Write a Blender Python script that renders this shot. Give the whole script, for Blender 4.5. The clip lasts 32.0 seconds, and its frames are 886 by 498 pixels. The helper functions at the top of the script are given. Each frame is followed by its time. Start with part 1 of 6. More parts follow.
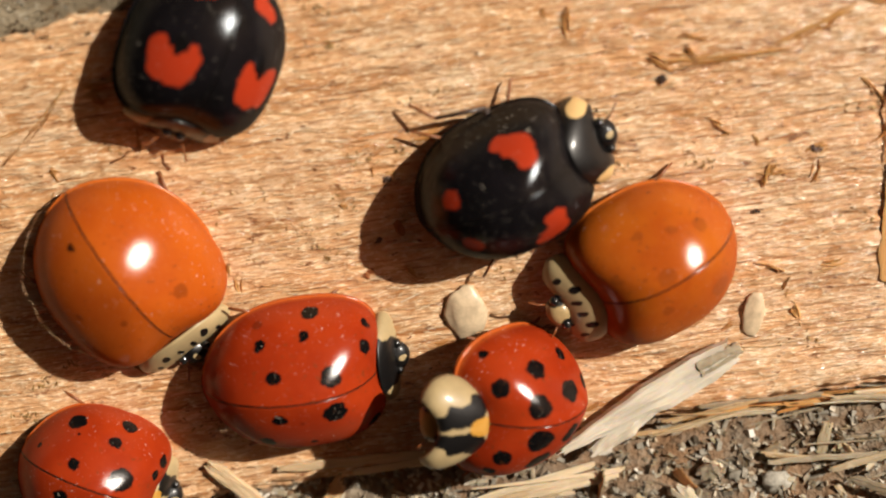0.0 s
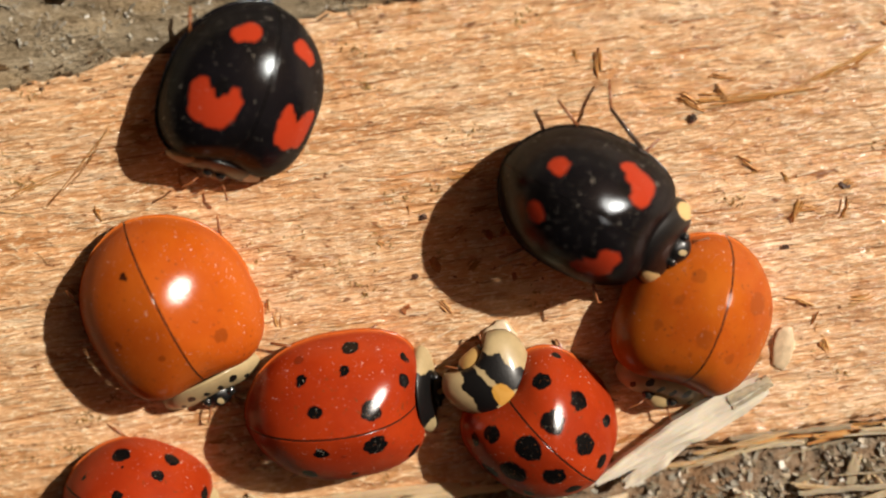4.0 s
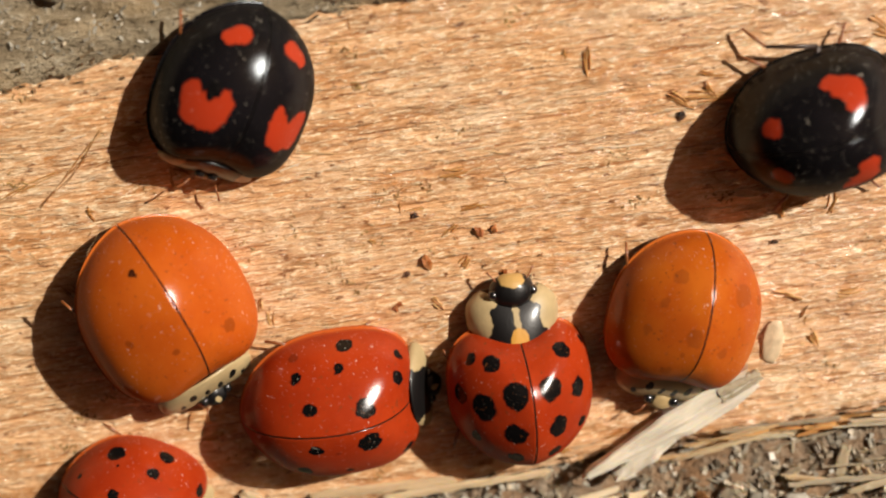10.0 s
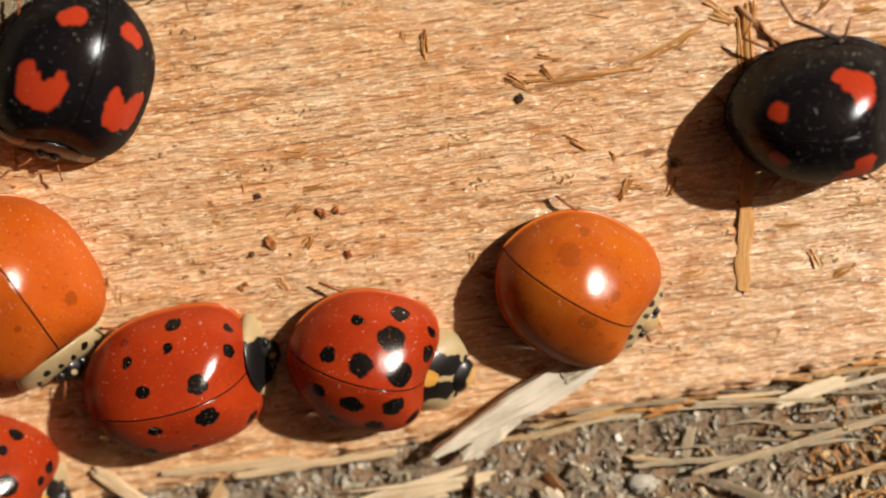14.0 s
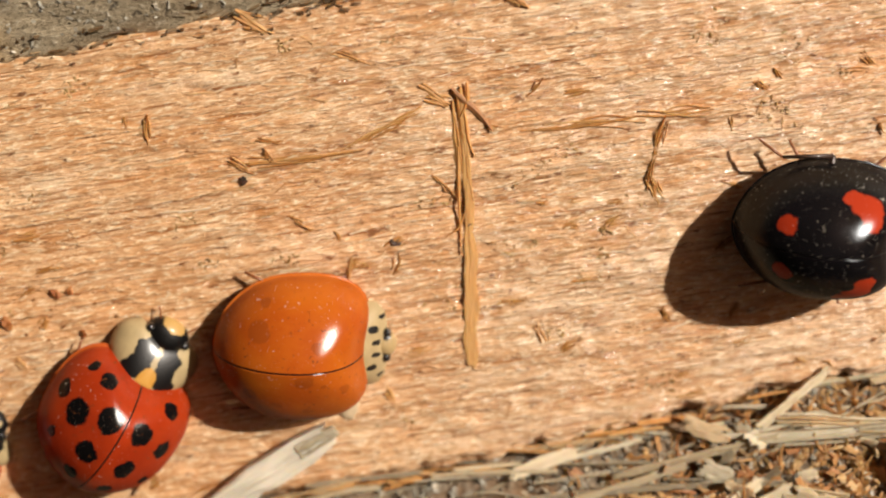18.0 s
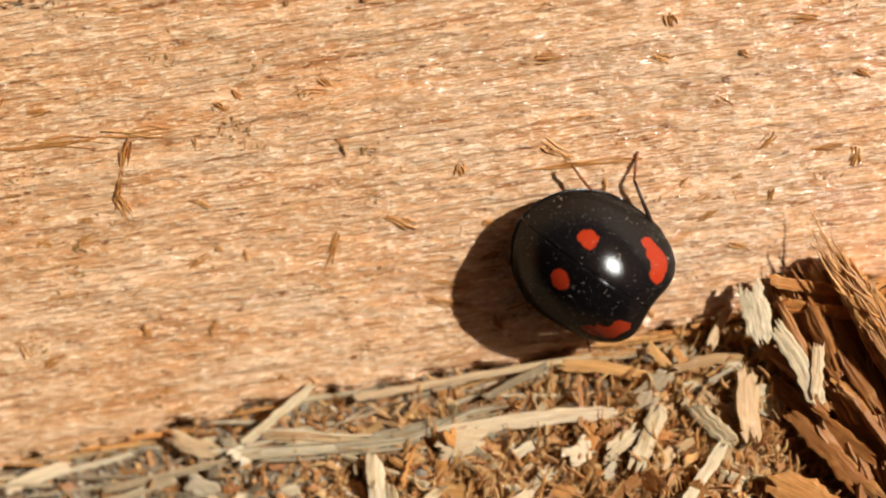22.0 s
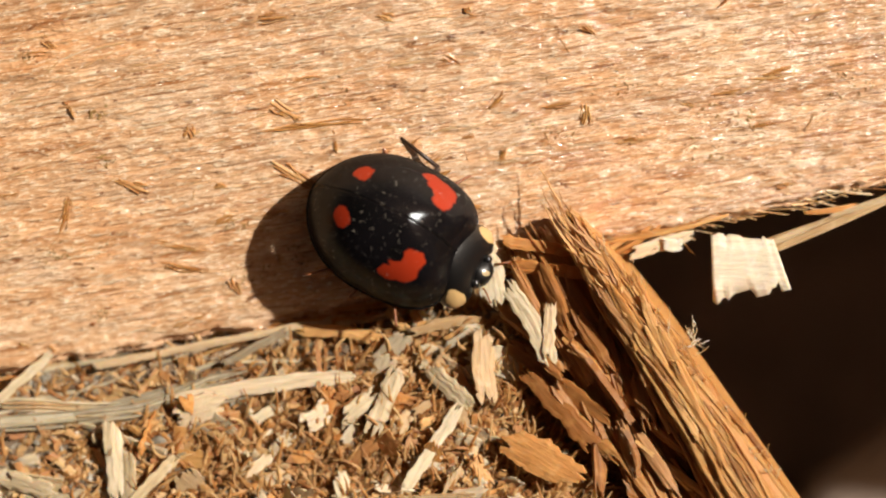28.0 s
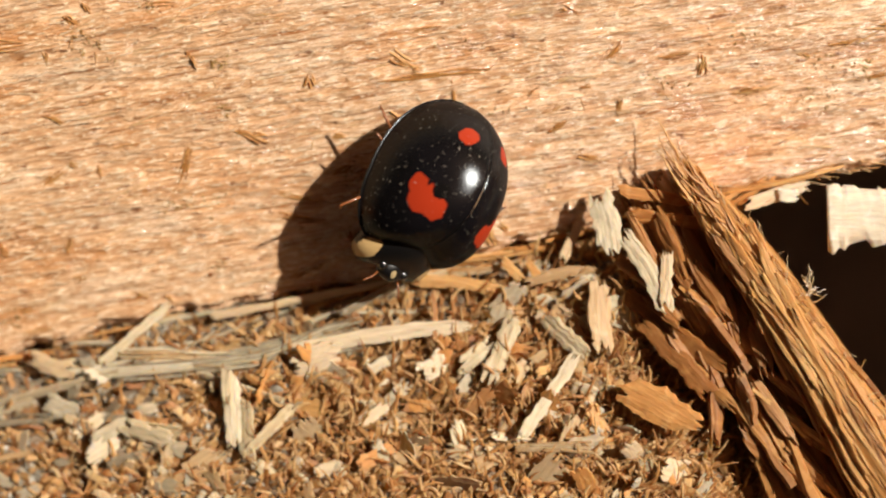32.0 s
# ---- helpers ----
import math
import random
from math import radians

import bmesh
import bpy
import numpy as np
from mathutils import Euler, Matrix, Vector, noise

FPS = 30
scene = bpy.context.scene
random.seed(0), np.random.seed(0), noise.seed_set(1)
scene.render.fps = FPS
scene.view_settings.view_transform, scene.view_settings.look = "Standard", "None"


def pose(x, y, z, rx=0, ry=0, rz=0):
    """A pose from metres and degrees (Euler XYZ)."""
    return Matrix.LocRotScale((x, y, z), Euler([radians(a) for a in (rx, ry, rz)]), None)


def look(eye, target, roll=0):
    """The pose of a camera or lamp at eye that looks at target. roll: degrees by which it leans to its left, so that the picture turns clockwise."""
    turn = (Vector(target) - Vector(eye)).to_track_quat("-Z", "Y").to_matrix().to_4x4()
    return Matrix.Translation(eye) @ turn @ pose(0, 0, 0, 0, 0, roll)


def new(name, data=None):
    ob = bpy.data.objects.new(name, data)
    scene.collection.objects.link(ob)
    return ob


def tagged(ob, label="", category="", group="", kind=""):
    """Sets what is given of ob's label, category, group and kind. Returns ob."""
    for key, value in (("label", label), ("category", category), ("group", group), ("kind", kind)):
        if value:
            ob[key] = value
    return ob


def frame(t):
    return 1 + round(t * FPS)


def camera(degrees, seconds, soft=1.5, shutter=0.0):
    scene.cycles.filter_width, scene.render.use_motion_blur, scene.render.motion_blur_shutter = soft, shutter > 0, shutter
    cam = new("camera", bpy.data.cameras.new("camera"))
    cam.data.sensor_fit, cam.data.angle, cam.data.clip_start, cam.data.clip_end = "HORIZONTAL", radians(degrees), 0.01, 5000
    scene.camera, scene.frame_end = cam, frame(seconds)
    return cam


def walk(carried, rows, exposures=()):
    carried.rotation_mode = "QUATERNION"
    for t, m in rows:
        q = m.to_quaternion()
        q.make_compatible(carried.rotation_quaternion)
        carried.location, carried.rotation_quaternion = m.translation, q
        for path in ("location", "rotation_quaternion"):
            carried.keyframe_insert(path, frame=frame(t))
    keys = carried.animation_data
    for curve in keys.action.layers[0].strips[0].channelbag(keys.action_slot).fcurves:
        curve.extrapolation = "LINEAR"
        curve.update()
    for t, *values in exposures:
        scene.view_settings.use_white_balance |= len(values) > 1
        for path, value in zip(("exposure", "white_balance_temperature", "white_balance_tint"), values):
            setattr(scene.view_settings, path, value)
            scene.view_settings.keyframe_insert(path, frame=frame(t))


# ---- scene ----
MM = 0.001


def rows_of(table):
    """Rows of t, x, y, z (mm), rx, ry, rz (degrees) as rows for walk()."""
    return [(t, pose(x * MM, y * MM, z * MM, a, b, c)) for t, x, y, z, a, b, c in table]


# ---------------------------------------------------------------- camera
cam = camera(24, 32.0, soft=2.1)
cam.data.dof.use_dof = True
cam.data.dof.focus_distance = 65.2 * MM
cam.data.dof.aperture_fstop = 38.0
walk(cam, rows_of((
    (0.0, -0.777, 21.275, 60.545, -19.366, -0.469, 0.753),
    (0.5, -0.218, 21.392, 60.328, -19.652, 0.072, 0.572),
    (1.0, -0.797, 20.905, 60.612, -18.582, -0.258, 0.791),
    (1.5, 0.131, 22.212, 60.295, -18.464, 0.076, 0.574),
    (2.0, 0.010, 22.859, 60.214, -18.351, 0.180, 0.552),
    (2.5, -0.322, 23.190, 60.290, -18.539, 0.102, 0.542),
    (3.0, -1.112, 22.625, 60.667, -17.905, -0.105, 0.548),
    (3.5, -1.187, 22.876, 61.076, -18.055, 0.119, 0.397),
    (4.0, -1.095, 22.271, 61.585, -18.897, 0.131, 0.347),
    (4.5, -1.111, 21.063, 62.301, -19.194, 0.313, 0.281),
    (6.5, -1.890, 21.300, 62.732, -20.446, 0.125, -0.116),
    (7.0, -2.061, 21.255, 62.688, -20.816, 0.429, -0.227),
    (7.5, -2.117, 21.335, 62.357, -20.801, 0.020, -0.034),
    (8.0, -1.801, 21.208, 62.319, -20.759, -0.206, 0.037),
    (8.5, -1.707, 20.984, 62.320, -20.613, -0.139, 0.008),
    (9.0, -2.062, 21.230, 62.439, -20.013, -0.463, 0.169),
    (9.5, -1.485, 22.982, 61.863, -19.986, -0.370, -0.015),
    (10.0, -1.196, 23.411, 61.615, -19.895, -0.334, -0.003),
    (10.5, -0.328, 24.218, 61.328, -20.384, -0.281, 0.145),
    (11.0, 1.565, 25.603, 60.421, -20.245, 0.245, -0.003),
    (11.5, 1.763, 26.550, 60.281, -19.685, -0.283, 0.132),
    (12.0, 2.327, 26.693, 60.297, -20.192, -0.527, 0.352),
    (12.5, 2.806, 26.371, 60.556, -20.622, -0.519, 0.446),
    (13.0, 4.379, 25.432, 61.173, -20.336, 0.124, 0.262),
    (13.5, 4.354, 24.189, 61.920, -19.971, 0.154, 0.117),
    (14.0, 4.543, 23.399, 62.238, -20.217, 0.413, 0.085),
    (14.5, 4.587, 22.502, 62.663, -20.232, 0.271, 0.264),
    (16.5, 6.532, 22.862, 64.203, -19.602, -0.140, -0.786),
    (17.0, 7.561, 23.378, 64.195, -19.570, -0.072, -0.676),
    (17.5, 9.487, 23.877, 63.978, -19.397, -0.100, -0.752),
    (18.0, 12.972, 25.353, 62.874, -19.466, 0.003, -0.422),
    (18.5, 17.008, 26.396, 62.503, -19.311, 0.300, -0.780),
    (19.0, 19.375, 26.530, 62.190, -19.131, 0.189, -0.575),
    (19.5, 21.760, 26.429, 62.061, -18.963, -0.081, -0.209),
    (20.0, 22.632, 27.654, 62.157, -19.019, -1.112, 0.001),
    (20.5, 22.751, 28.435, 62.159, -19.903, -1.400, 0.155),
    (21.0, 23.339, 25.935, 63.044, -18.881, -1.674, 0.178),
    (21.5, 27.180, 26.497, 62.564, -20.088, -0.366, -0.035),
    (22.0, 30.076, 27.162, 62.693, -20.538, 0.233, -0.300),
    (22.5, 31.702, 27.523, 62.480, -21.168, 0.203, -0.266),
    (23.0, 33.382, 26.853, 62.563, -21.128, 0.150, -0.090),
    (23.5, 34.157, 26.662, 62.421, -21.308, -0.272, 0.093),
    (24.0, 34.702, 26.729, 62.561, -21.520, -0.874, 0.367),
    (24.5, 35.406, 27.021, 62.190, -21.740, -1.136, 0.330),
    (25.0, 35.768, 27.254, 62.318, -21.778, -1.408, 0.432),
    (25.5, 35.431, 26.918, 62.613, -22.166, -1.603, 0.526),
    (26.0, 36.206, 26.462, 62.673, -22.002, -1.474, 0.415),
    (26.5, 37.335, 25.649, 63.011, -21.135, -1.330, 0.291),
    (28.5, 38.235, 23.712, 63.382, -18.660, -0.206, -0.816),
    (29.0, 38.710, 22.399, 63.655, -18.135, -0.017, -0.688),
    (29.5, 38.645, 21.508, 64.267, -18.260, -0.092, -0.451),
    (30.0, 37.921, 22.015, 64.291, -18.512, -0.244, -0.358),
    (30.5, 37.415, 22.346, 64.214, -18.470, -0.165, -0.481),
    (31.0, 36.941, 22.168, 64.276, -18.395, 0.010, -0.482),
    (31.5, 35.959, 21.813, 64.493, -18.390, 0.148, -0.622),
    (32.0, 35.528, 22.100, 64.694, -18.310, 0.679, -0.897),
)), ((0, 0.30), (8, 0.33), (12, 0.30), (22, 0.28), (26, 0.32), (29, 0.38), (32, 0.38)))

# ---------------------------------------------------------------- light
SUN_AZ, SUN_EL = 38.0, 39.0
world = bpy.data.worlds.new("sky")
scene.world = world
world.use_nodes = True
sky = world.node_tree.nodes.new("ShaderNodeTexSky")
sky.sky_type = "NISHITA"
sky.sun_disc = False
sky.sun_elevation = radians(SUN_EL)
sky.air_density = 0.1
sky.dust_density = 10.0
sky.ozone_density = 0.0
sky.sun_rotation = radians(90 - SUN_AZ)
# sky tinted warm to stand in for light bounced off the wood
warm_fill = world.node_tree.nodes.new("ShaderNodeMix")
warm_fill.data_type = "RGBA"
warm_fill.blend_type = "MULTIPLY"
warm_fill.inputs[0].default_value = 1.0
warm_fill.inputs[7].default_value = (1.0, 0.64, 0.42, 1.0)
world.node_tree.links.new(sky.outputs[0], warm_fill.inputs[6])
world.node_tree.links.new(warm_fill.outputs[2], world.node_tree.nodes["Background"].inputs[0])
world.node_tree.nodes["Background"].inputs[1].default_value = 0.0150
sun_data = bpy.data.lights.new("sun", "SUN")
sun_data.energy = 5.0
sun_data.angle = radians(0.9)
sun_data.color = (1.0, 0.93, 0.82)
sun = new("sun", sun_data)
SUN_DIR = Vector((math.cos(radians(SUN_EL)) * math.cos(radians(SUN_AZ)), math.cos(radians(SUN_EL)) * math.sin(radians(SUN_AZ)), math.sin(radians(SUN_EL))))
sun.matrix_world = look(SUN_DIR * 2, (0, 0, 0))


# ---------------------------------------------------------------- material tools
def shader(name, rough=0.6, spec=0.4, coat=0.0, coat_rough=0.1):
    m = bpy.data.materials.new(name)
    m.use_nodes = True
    b = m.node_tree.nodes["Principled BSDF"]
    b.inputs["Roughness"].default_value = rough
    b.inputs["Specular IOR Level"].default_value = spec
    b.inputs["Coat Weight"].default_value = coat
    b.inputs["Coat Roughness"].default_value = coat_rough
    return m, m.node_tree, b


def coords(nt, scale=(1, 1, 1), turn=0.0, shift=(0, 0, 0)):
    """Object coordinates in millimetres, turned about z and stretched."""
    tc = nt.nodes.new("ShaderNodeTexCoord")
    a = nt.nodes.new("ShaderNodeMapping")
    a.inputs["Scale"].default_value = (1000, 1000, 1000)
    a.inputs["Rotation"].default_value = (0, 0, radians(turn))
    nt.links.new(tc.outputs["Object"], a.inputs["Vector"])
    b = nt.nodes.new("ShaderNodeMapping")
    b.inputs["Scale"].default_value = scale
    b.inputs["Location"].default_value = shift
    nt.links.new(a.outputs[0], b.inputs["Vector"])
    return b.outputs[0]


def noise_of(nt, vec, scale, detail=4.0, rough=0.55, warp=0.0):
    n = nt.nodes.new("ShaderNodeTexNoise")
    n.inputs["Scale"].default_value = scale
    n.inputs["Detail"].default_value = detail
    n.inputs["Roughness"].default_value = rough
    n.inputs["Distortion"].default_value = warp
    nt.links.new(vec, n.inputs["Vector"])
    return n.outputs["Fac"]


def ramp(nt, fac, stops):
    r = nt.nodes.new("ShaderNodeValToRGB")
    e = r.color_ramp.elements
    while len(e) < len(stops):
        e.new(0.5)
    for k, (p, c) in zip(e, stops):
        k.position = p
        k.color = (*c, 1) if len(c) == 3 else c
    nt.links.new(fac, r.inputs[0])
    return r.outputs[0]


def grey(v):
    return (v, v, v)


def mixed(nt, fac, a, b, blend="MIX"):
    n = nt.nodes.new("ShaderNodeMix")
    n.data_type = "RGBA"
    n.blend_type = blend
    for k, v in ((0, fac), (6, a), (7, b)):
        if isinstance(v, bpy.types.NodeSocket):
            nt.links.new(v, n.inputs[k])
        elif k == 0:
            n.inputs[k].default_value = v
        else:
            n.inputs[k].default_value = (*v, 1)
    return n.outputs[2]


def calc(nt, op, a, b=None, c=None):
    n = nt.nodes.new("ShaderNodeMath")
    n.operation = op
    for k, v in enumerate((a, b, c)):
        if isinstance(v, bpy.types.NodeSocket):
            nt.links.new(v, n.inputs[k])
        elif v is not None:
            n.inputs[k].default_value = v
    return n.outputs[0]


def relief(nt, bsdf, height, strength, depth_mm, below=None):
    n = nt.nodes.new("ShaderNodeBump")
    n.inputs["Strength"].default_value = strength
    n.inputs["Distance"].default_value = depth_mm * MM
    nt.links.new(height, n.inputs["Height"])
    if below is not None:
        nt.links.new(below, n.inputs["Normal"])
    nt.links.new(n.outputs[0], bsdf.inputs["Normal"])
    return n.outputs[0]


def per_object(nt):
    return nt.nodes.new("ShaderNodeObjectInfo").outputs["Random"]


def per_island(nt):
    return nt.nodes.new("ShaderNodeNewGeometry").outputs["Random Per Island"]


GRAIN = 9.5


# ---------------------------------------------------------------- materials
def fresh_wood():
    m, nt, b = shader("fresh_wood", 0.55, 0.3, 0.55, 0.23)
    streak = noise_of(nt, coords(nt, (0.15, 1.5, 1.0), -GRAIN), 1.0, 5, 0.62, 0.5)
    line = noise_of(nt, coords(nt, (0.32, 7.0, 1.0), -GRAIN, (5, 3, 0)), 1.0, 3, 0.6, 0.2)
    fibre = noise_of(nt, coords(nt, (1.5, 6.5, 2.0), -GRAIN), 1.0, 4, 0.68, 0.45)
    blot = noise_of(nt, coords(nt, (0.8, 1.3, 1), -GRAIN), 0.22, 4, 0.6)
    col = ramp(nt, streak, [(0.27, (0.54, 0.27, 0.115)), (0.42, (0.69, 0.42, 0.225)), (0.54, (0.75, 0.49, 0.29)), (0.70, (0.83, 0.61, 0.42))])
    col = mixed(nt, ramp(nt, fibre, [(0.29, grey(0.4)), (0.44, grey(0.0))]), col, (0.52, 0.25, 0.085))
    # pale fibres, their lightness also standing in for glints
    col = mixed(nt, ramp(nt, fibre, [(0.54, grey(0.0)), (0.66, grey(0.75))]), col, (0.92, 0.77, 0.56))
    col = mixed(nt, ramp(nt, line, [(0.34, grey(0.95)), (0.43, grey(0.0))]), col, (0.36, 0.145, 0.042))
    col = mixed(nt, ramp(nt, blot, [(0.38, grey(0.5)), (0.58, grey(0.0))]), col, (0.95, 0.68, 0.40), "MULTIPLY")
    # long brown streaks: ledge shadows painted into the wood colour
    ledge = noise_of(nt, coords(nt, (0.11, 1.9, 1), -GRAIN, (3, 8, 0)), 1.0, 5, 0.68, 0.35)
    col = mixed(nt, ramp(nt, ledge, [(0.33, grey(0.7)), (0.42, grey(0.0))]), col, (0.43, 0.175, 0.05))
    fine = noise_of(nt, coords(nt, (3.2, 11.0, 5), -GRAIN, (2, 6, 1)), 1.0, 3, 0.65, 0.25)
    col = mixed(nt, ramp(nt, fine, [(0.34, grey(0.55)), (0.44, grey(0.0))]), col, (0.48, 0.21, 0.06))
    # pale fine flecks, raised in colour to imitate white glints
    col = mixed(nt, ramp(nt, fine, [(0.55, grey(0.0)), (0.63, grey(0.85))]), col, (0.95, 0.80, 0.57))
    pits = noise_of(nt, coords(nt, (1.5, 3.4, 2), -GRAIN), 1.0, 3, 0.7)
    col = mixed(nt, ramp(nt, pits, [(0.615, grey(0.0)), (0.68, grey(0.9))]), col, (0.22, 0.08, 0.024))
    stain = noise_of(nt, coords(nt, (0.9, 1.5, 1), -GRAIN, (9, 4, 0)), 0.75, 5, 0.7, 0.8)
    col = mixed(nt, ramp(nt, stain, [(0.57, grey(0.0)), (0.66, grey(0.6))]), col, (0.50, 0.215, 0.06))
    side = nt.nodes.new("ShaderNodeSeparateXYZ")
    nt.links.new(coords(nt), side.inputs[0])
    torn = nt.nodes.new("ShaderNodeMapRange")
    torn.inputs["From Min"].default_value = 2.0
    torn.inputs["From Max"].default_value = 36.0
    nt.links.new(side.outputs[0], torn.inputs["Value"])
    # colour lightened towards the right, in place of dense white glints there
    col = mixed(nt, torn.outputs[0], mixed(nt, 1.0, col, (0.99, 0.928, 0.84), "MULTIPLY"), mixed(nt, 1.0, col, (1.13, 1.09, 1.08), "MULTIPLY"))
    nt.links.new(col, b.inputs["Base Color"])
    shine = noise_of(nt, coords(nt, (0.5, 1.2, 1), -GRAIN), 0.9, 3, 0.6)
    gleam = calc(nt, "MULTIPLY", ramp(nt, shine, [(0.36, grey(0.4)), (0.54, grey(1.0))]), calc(nt, "MULTIPLY_ADD", torn.outputs[0], 0.50, 0.50))
    nt.links.new(gleam, b.inputs["Coat Weight"])

    h = calc(nt, "MULTIPLY_ADD", streak, 0.4, calc(nt, "MULTIPLY_ADD", fibre, 0.8, calc(nt, "MULTIPLY_ADD", line, 0.5, calc(nt, "MULTIPLY_ADD", fine, 0.5, calc(nt, "MULTIPLY", ledge, 1.3)))))
    b.inputs["Coat IOR"].default_value = 3.0
    relief(nt, b, h, 1.0, 0.15)
    facet = noise_of(nt, coords(nt, (1.5, 8.0, 6), -GRAIN), 1.0, 3, 0.6)
    n = nt.nodes.new("ShaderNodeBump")
    n.inputs["Strength"].default_value = 1.0
    n.inputs["Distance"].default_value = 0.24 * MM
    nt.links.new(facet, n.inputs["Height"])
    nt.links.new(n.outputs[0], b.inputs["Coat Normal"])
    return m


def weathered_wood():
    m, nt, b = shader("weathered_wood", 0.75, 0.3)
    long = coords(nt, (0.25, 1.8, 1), -GRAIN)
    even = coords(nt, (0.8, 1.2, 1), -GRAIN)
    a = noise_of(nt, long, 1.0, 6, 0.65, 0.3)
    c = noise_of(nt, even, 3.4, 5, 0.75)
    col = ramp(nt, a, [(0.25, (0.16, 0.12, 0.072)), (0.45, (0.275, 0.215, 0.135)), (0.62, (0.36, 0.29, 0.19)), (0.8, (0.46, 0.36, 0.235))])
    col = mixed(nt, ramp(nt, c, [(0.36, grey(0.95)), (0.44, grey(0.0))]), col, (0.06, 0.043, 0.026))
    col = mixed(nt, ramp(nt, c, [(0.56, grey(0.0)), (0.66, grey(0.75))]), col, (0.52, 0.45, 0.34))
    tan = noise_of(nt, even, 0.16, 3, 0.6)
    col = mixed(nt, ramp(nt, tan, [(0.47, grey(0.0)), (0.62, grey(0.6))]), col, (0.42, 0.27, 0.12))
    nt.links.new(col, b.inputs["Base Color"])
    relief(nt, b, calc(nt, "ADD", a, c), 1.0, 0.26)
    return m


def soil():
    m, nt, b = shader("soil", 0.9, 0.2)
    even = coords(nt)
    a = noise_of(nt, even, 0.5, 5, 0.7)
    c = noise_of(nt, even, 3.2, 4, 0.7)
    col = ramp(nt, c, [(0.3, (0.10, 0.072, 0.048)), (0.5, (0.22, 0.17, 0.12)), (0.7, (0.34, 0.28, 0.205))])
    col = mixed(nt, ramp(nt, a, [(0.42, grey(0.0)), (0.62, grey(0.7))]), col, (0.26, 0.135, 0.06))
    nt.links.new(col, b.inputs["Base Color"])
    relief(nt, b, c, 1.0, 0.3)
    return m


def dark_soil():
    m, nt, b = shader("dark_soil", 0.95, 0.1)
    a = noise_of(nt, coords(nt), 0.12, 5, 0.6)
    nt.links.new(ramp(nt, a, [(0.3, (0.20, 0.155, 0.125)), (0.7, (0.40, 0.30, 0.24))]), b.inputs["Base Color"])
    relief(nt, b, a, 0.6, 2.0)
    return m


def chip_wood(name, dark, mid, light, rnd, rough=0.55, spec=0.35, grain=(1.1, 9, 9), crack=0.32):
    """Torn wood; rnd gives each piece or object a tone of its own."""
    m, nt, b = shader(name, rough, spec)
    tc = coords(nt, grain)
    f = noise_of(nt, tc, 1.0, 4, 0.6, 0.3)
    r = rnd(nt)
    tone = ramp(nt, r, [(0.0, dark), (0.45, mid), (1.0, light)])
    col = mixed(nt, ramp(nt, f, [(0.35, grey(crack)), (0.60, grey(0.0))]), tone, tuple(0.5 * v for v in dark))
    col = mixed(nt, ramp(nt, noise_of(nt, coords(nt), 2.5, 3), [(0.55, grey(0.0)), (0.7, grey(0.45))]), col, light)
    nt.links.new(col, b.inputs["Base Color"])
    b.inputs["Subsurface Weight"].default_value = 0.35
    b.inputs["Subsurface Radius"].default_value = (1.0, 0.55, 0.25)
    b.inputs["Subsurface Scale"].default_value = 0.25 * MM
    relief(nt, b, f, 0.6, 0.06)
    return m


def grain_stone(name, rnd, low=(0.14, 0.11, 0.075), top=1.0):
    m, nt, b = shader(name, 0.6, 0.4)
    r = rnd(nt)
    tone = ramp(nt, r, [(0.0, low), (0.3, (0.26, 0.235, 0.185)), (0.6, (0.38, 0.355, 0.295)), (0.82, (0.46, 0.37, 0.25)), (1.0, tuple(top * v for v in (0.66, 0.63, 0.56)))])
    f = noise_of(nt, coords(nt), 6.0, 3, 0.6)
    col = mixed(nt, ramp(nt, f, [(0.35, grey(0.45)), (0.55, grey(0.0))]), tone, (0.10, 0.085, 0.06))
    nt.links.new(col, b.inputs["Base Color"])
    relief(nt, b, f, 0.5, 0.06)
    return m


def spot_mask(nt, vec, spots, edge=0.1, size=None):
    """A mask of ellipses (x, y, rx, ry) in millimetres, on the dome of that size or seen from above."""
    best = None
    for x, y, rx, ry in spots:
        s = nt.nodes.new("ShaderNodeVectorMath")
        s.operation = "SUBTRACT"
        nt.links.new(vec, s.inputs[0])
        z, rz = 0.0, 0.0
        if size:
            z, rz = size[3] + size[2] * max(0.03, 1 - (x / size[0]) ** 2 - (y / size[1]) ** 2) ** 0.5, 2 / (rx + ry)
        s.inputs[1].default_value = (x, y, z)
        t = nt.nodes.new("ShaderNodeVectorMath")
        t.operation = "MULTIPLY"
        nt.links.new(s.outputs[0], t.inputs[0])
        t.inputs[1].default_value = (1 / rx, 1 / ry, rz)
        n = nt.nodes.new("ShaderNodeVectorMath")
        n.operation = "LENGTH"
        nt.links.new(t.outputs[0], n.inputs[0])
        r = nt.nodes.new("ShaderNodeMapRange")
        r.interpolation_type = "SMOOTHSTEP"
        r.inputs["From Min"].default_value = 1 + edge
        r.inputs["From Max"].default_value = 1 - edge
        nt.links.new(n.outputs["Value"], r.inputs["Value"])
        best = r.outputs[0] if best is None else calc(nt, "MAXIMUM", best, r.outputs[0])
    return best


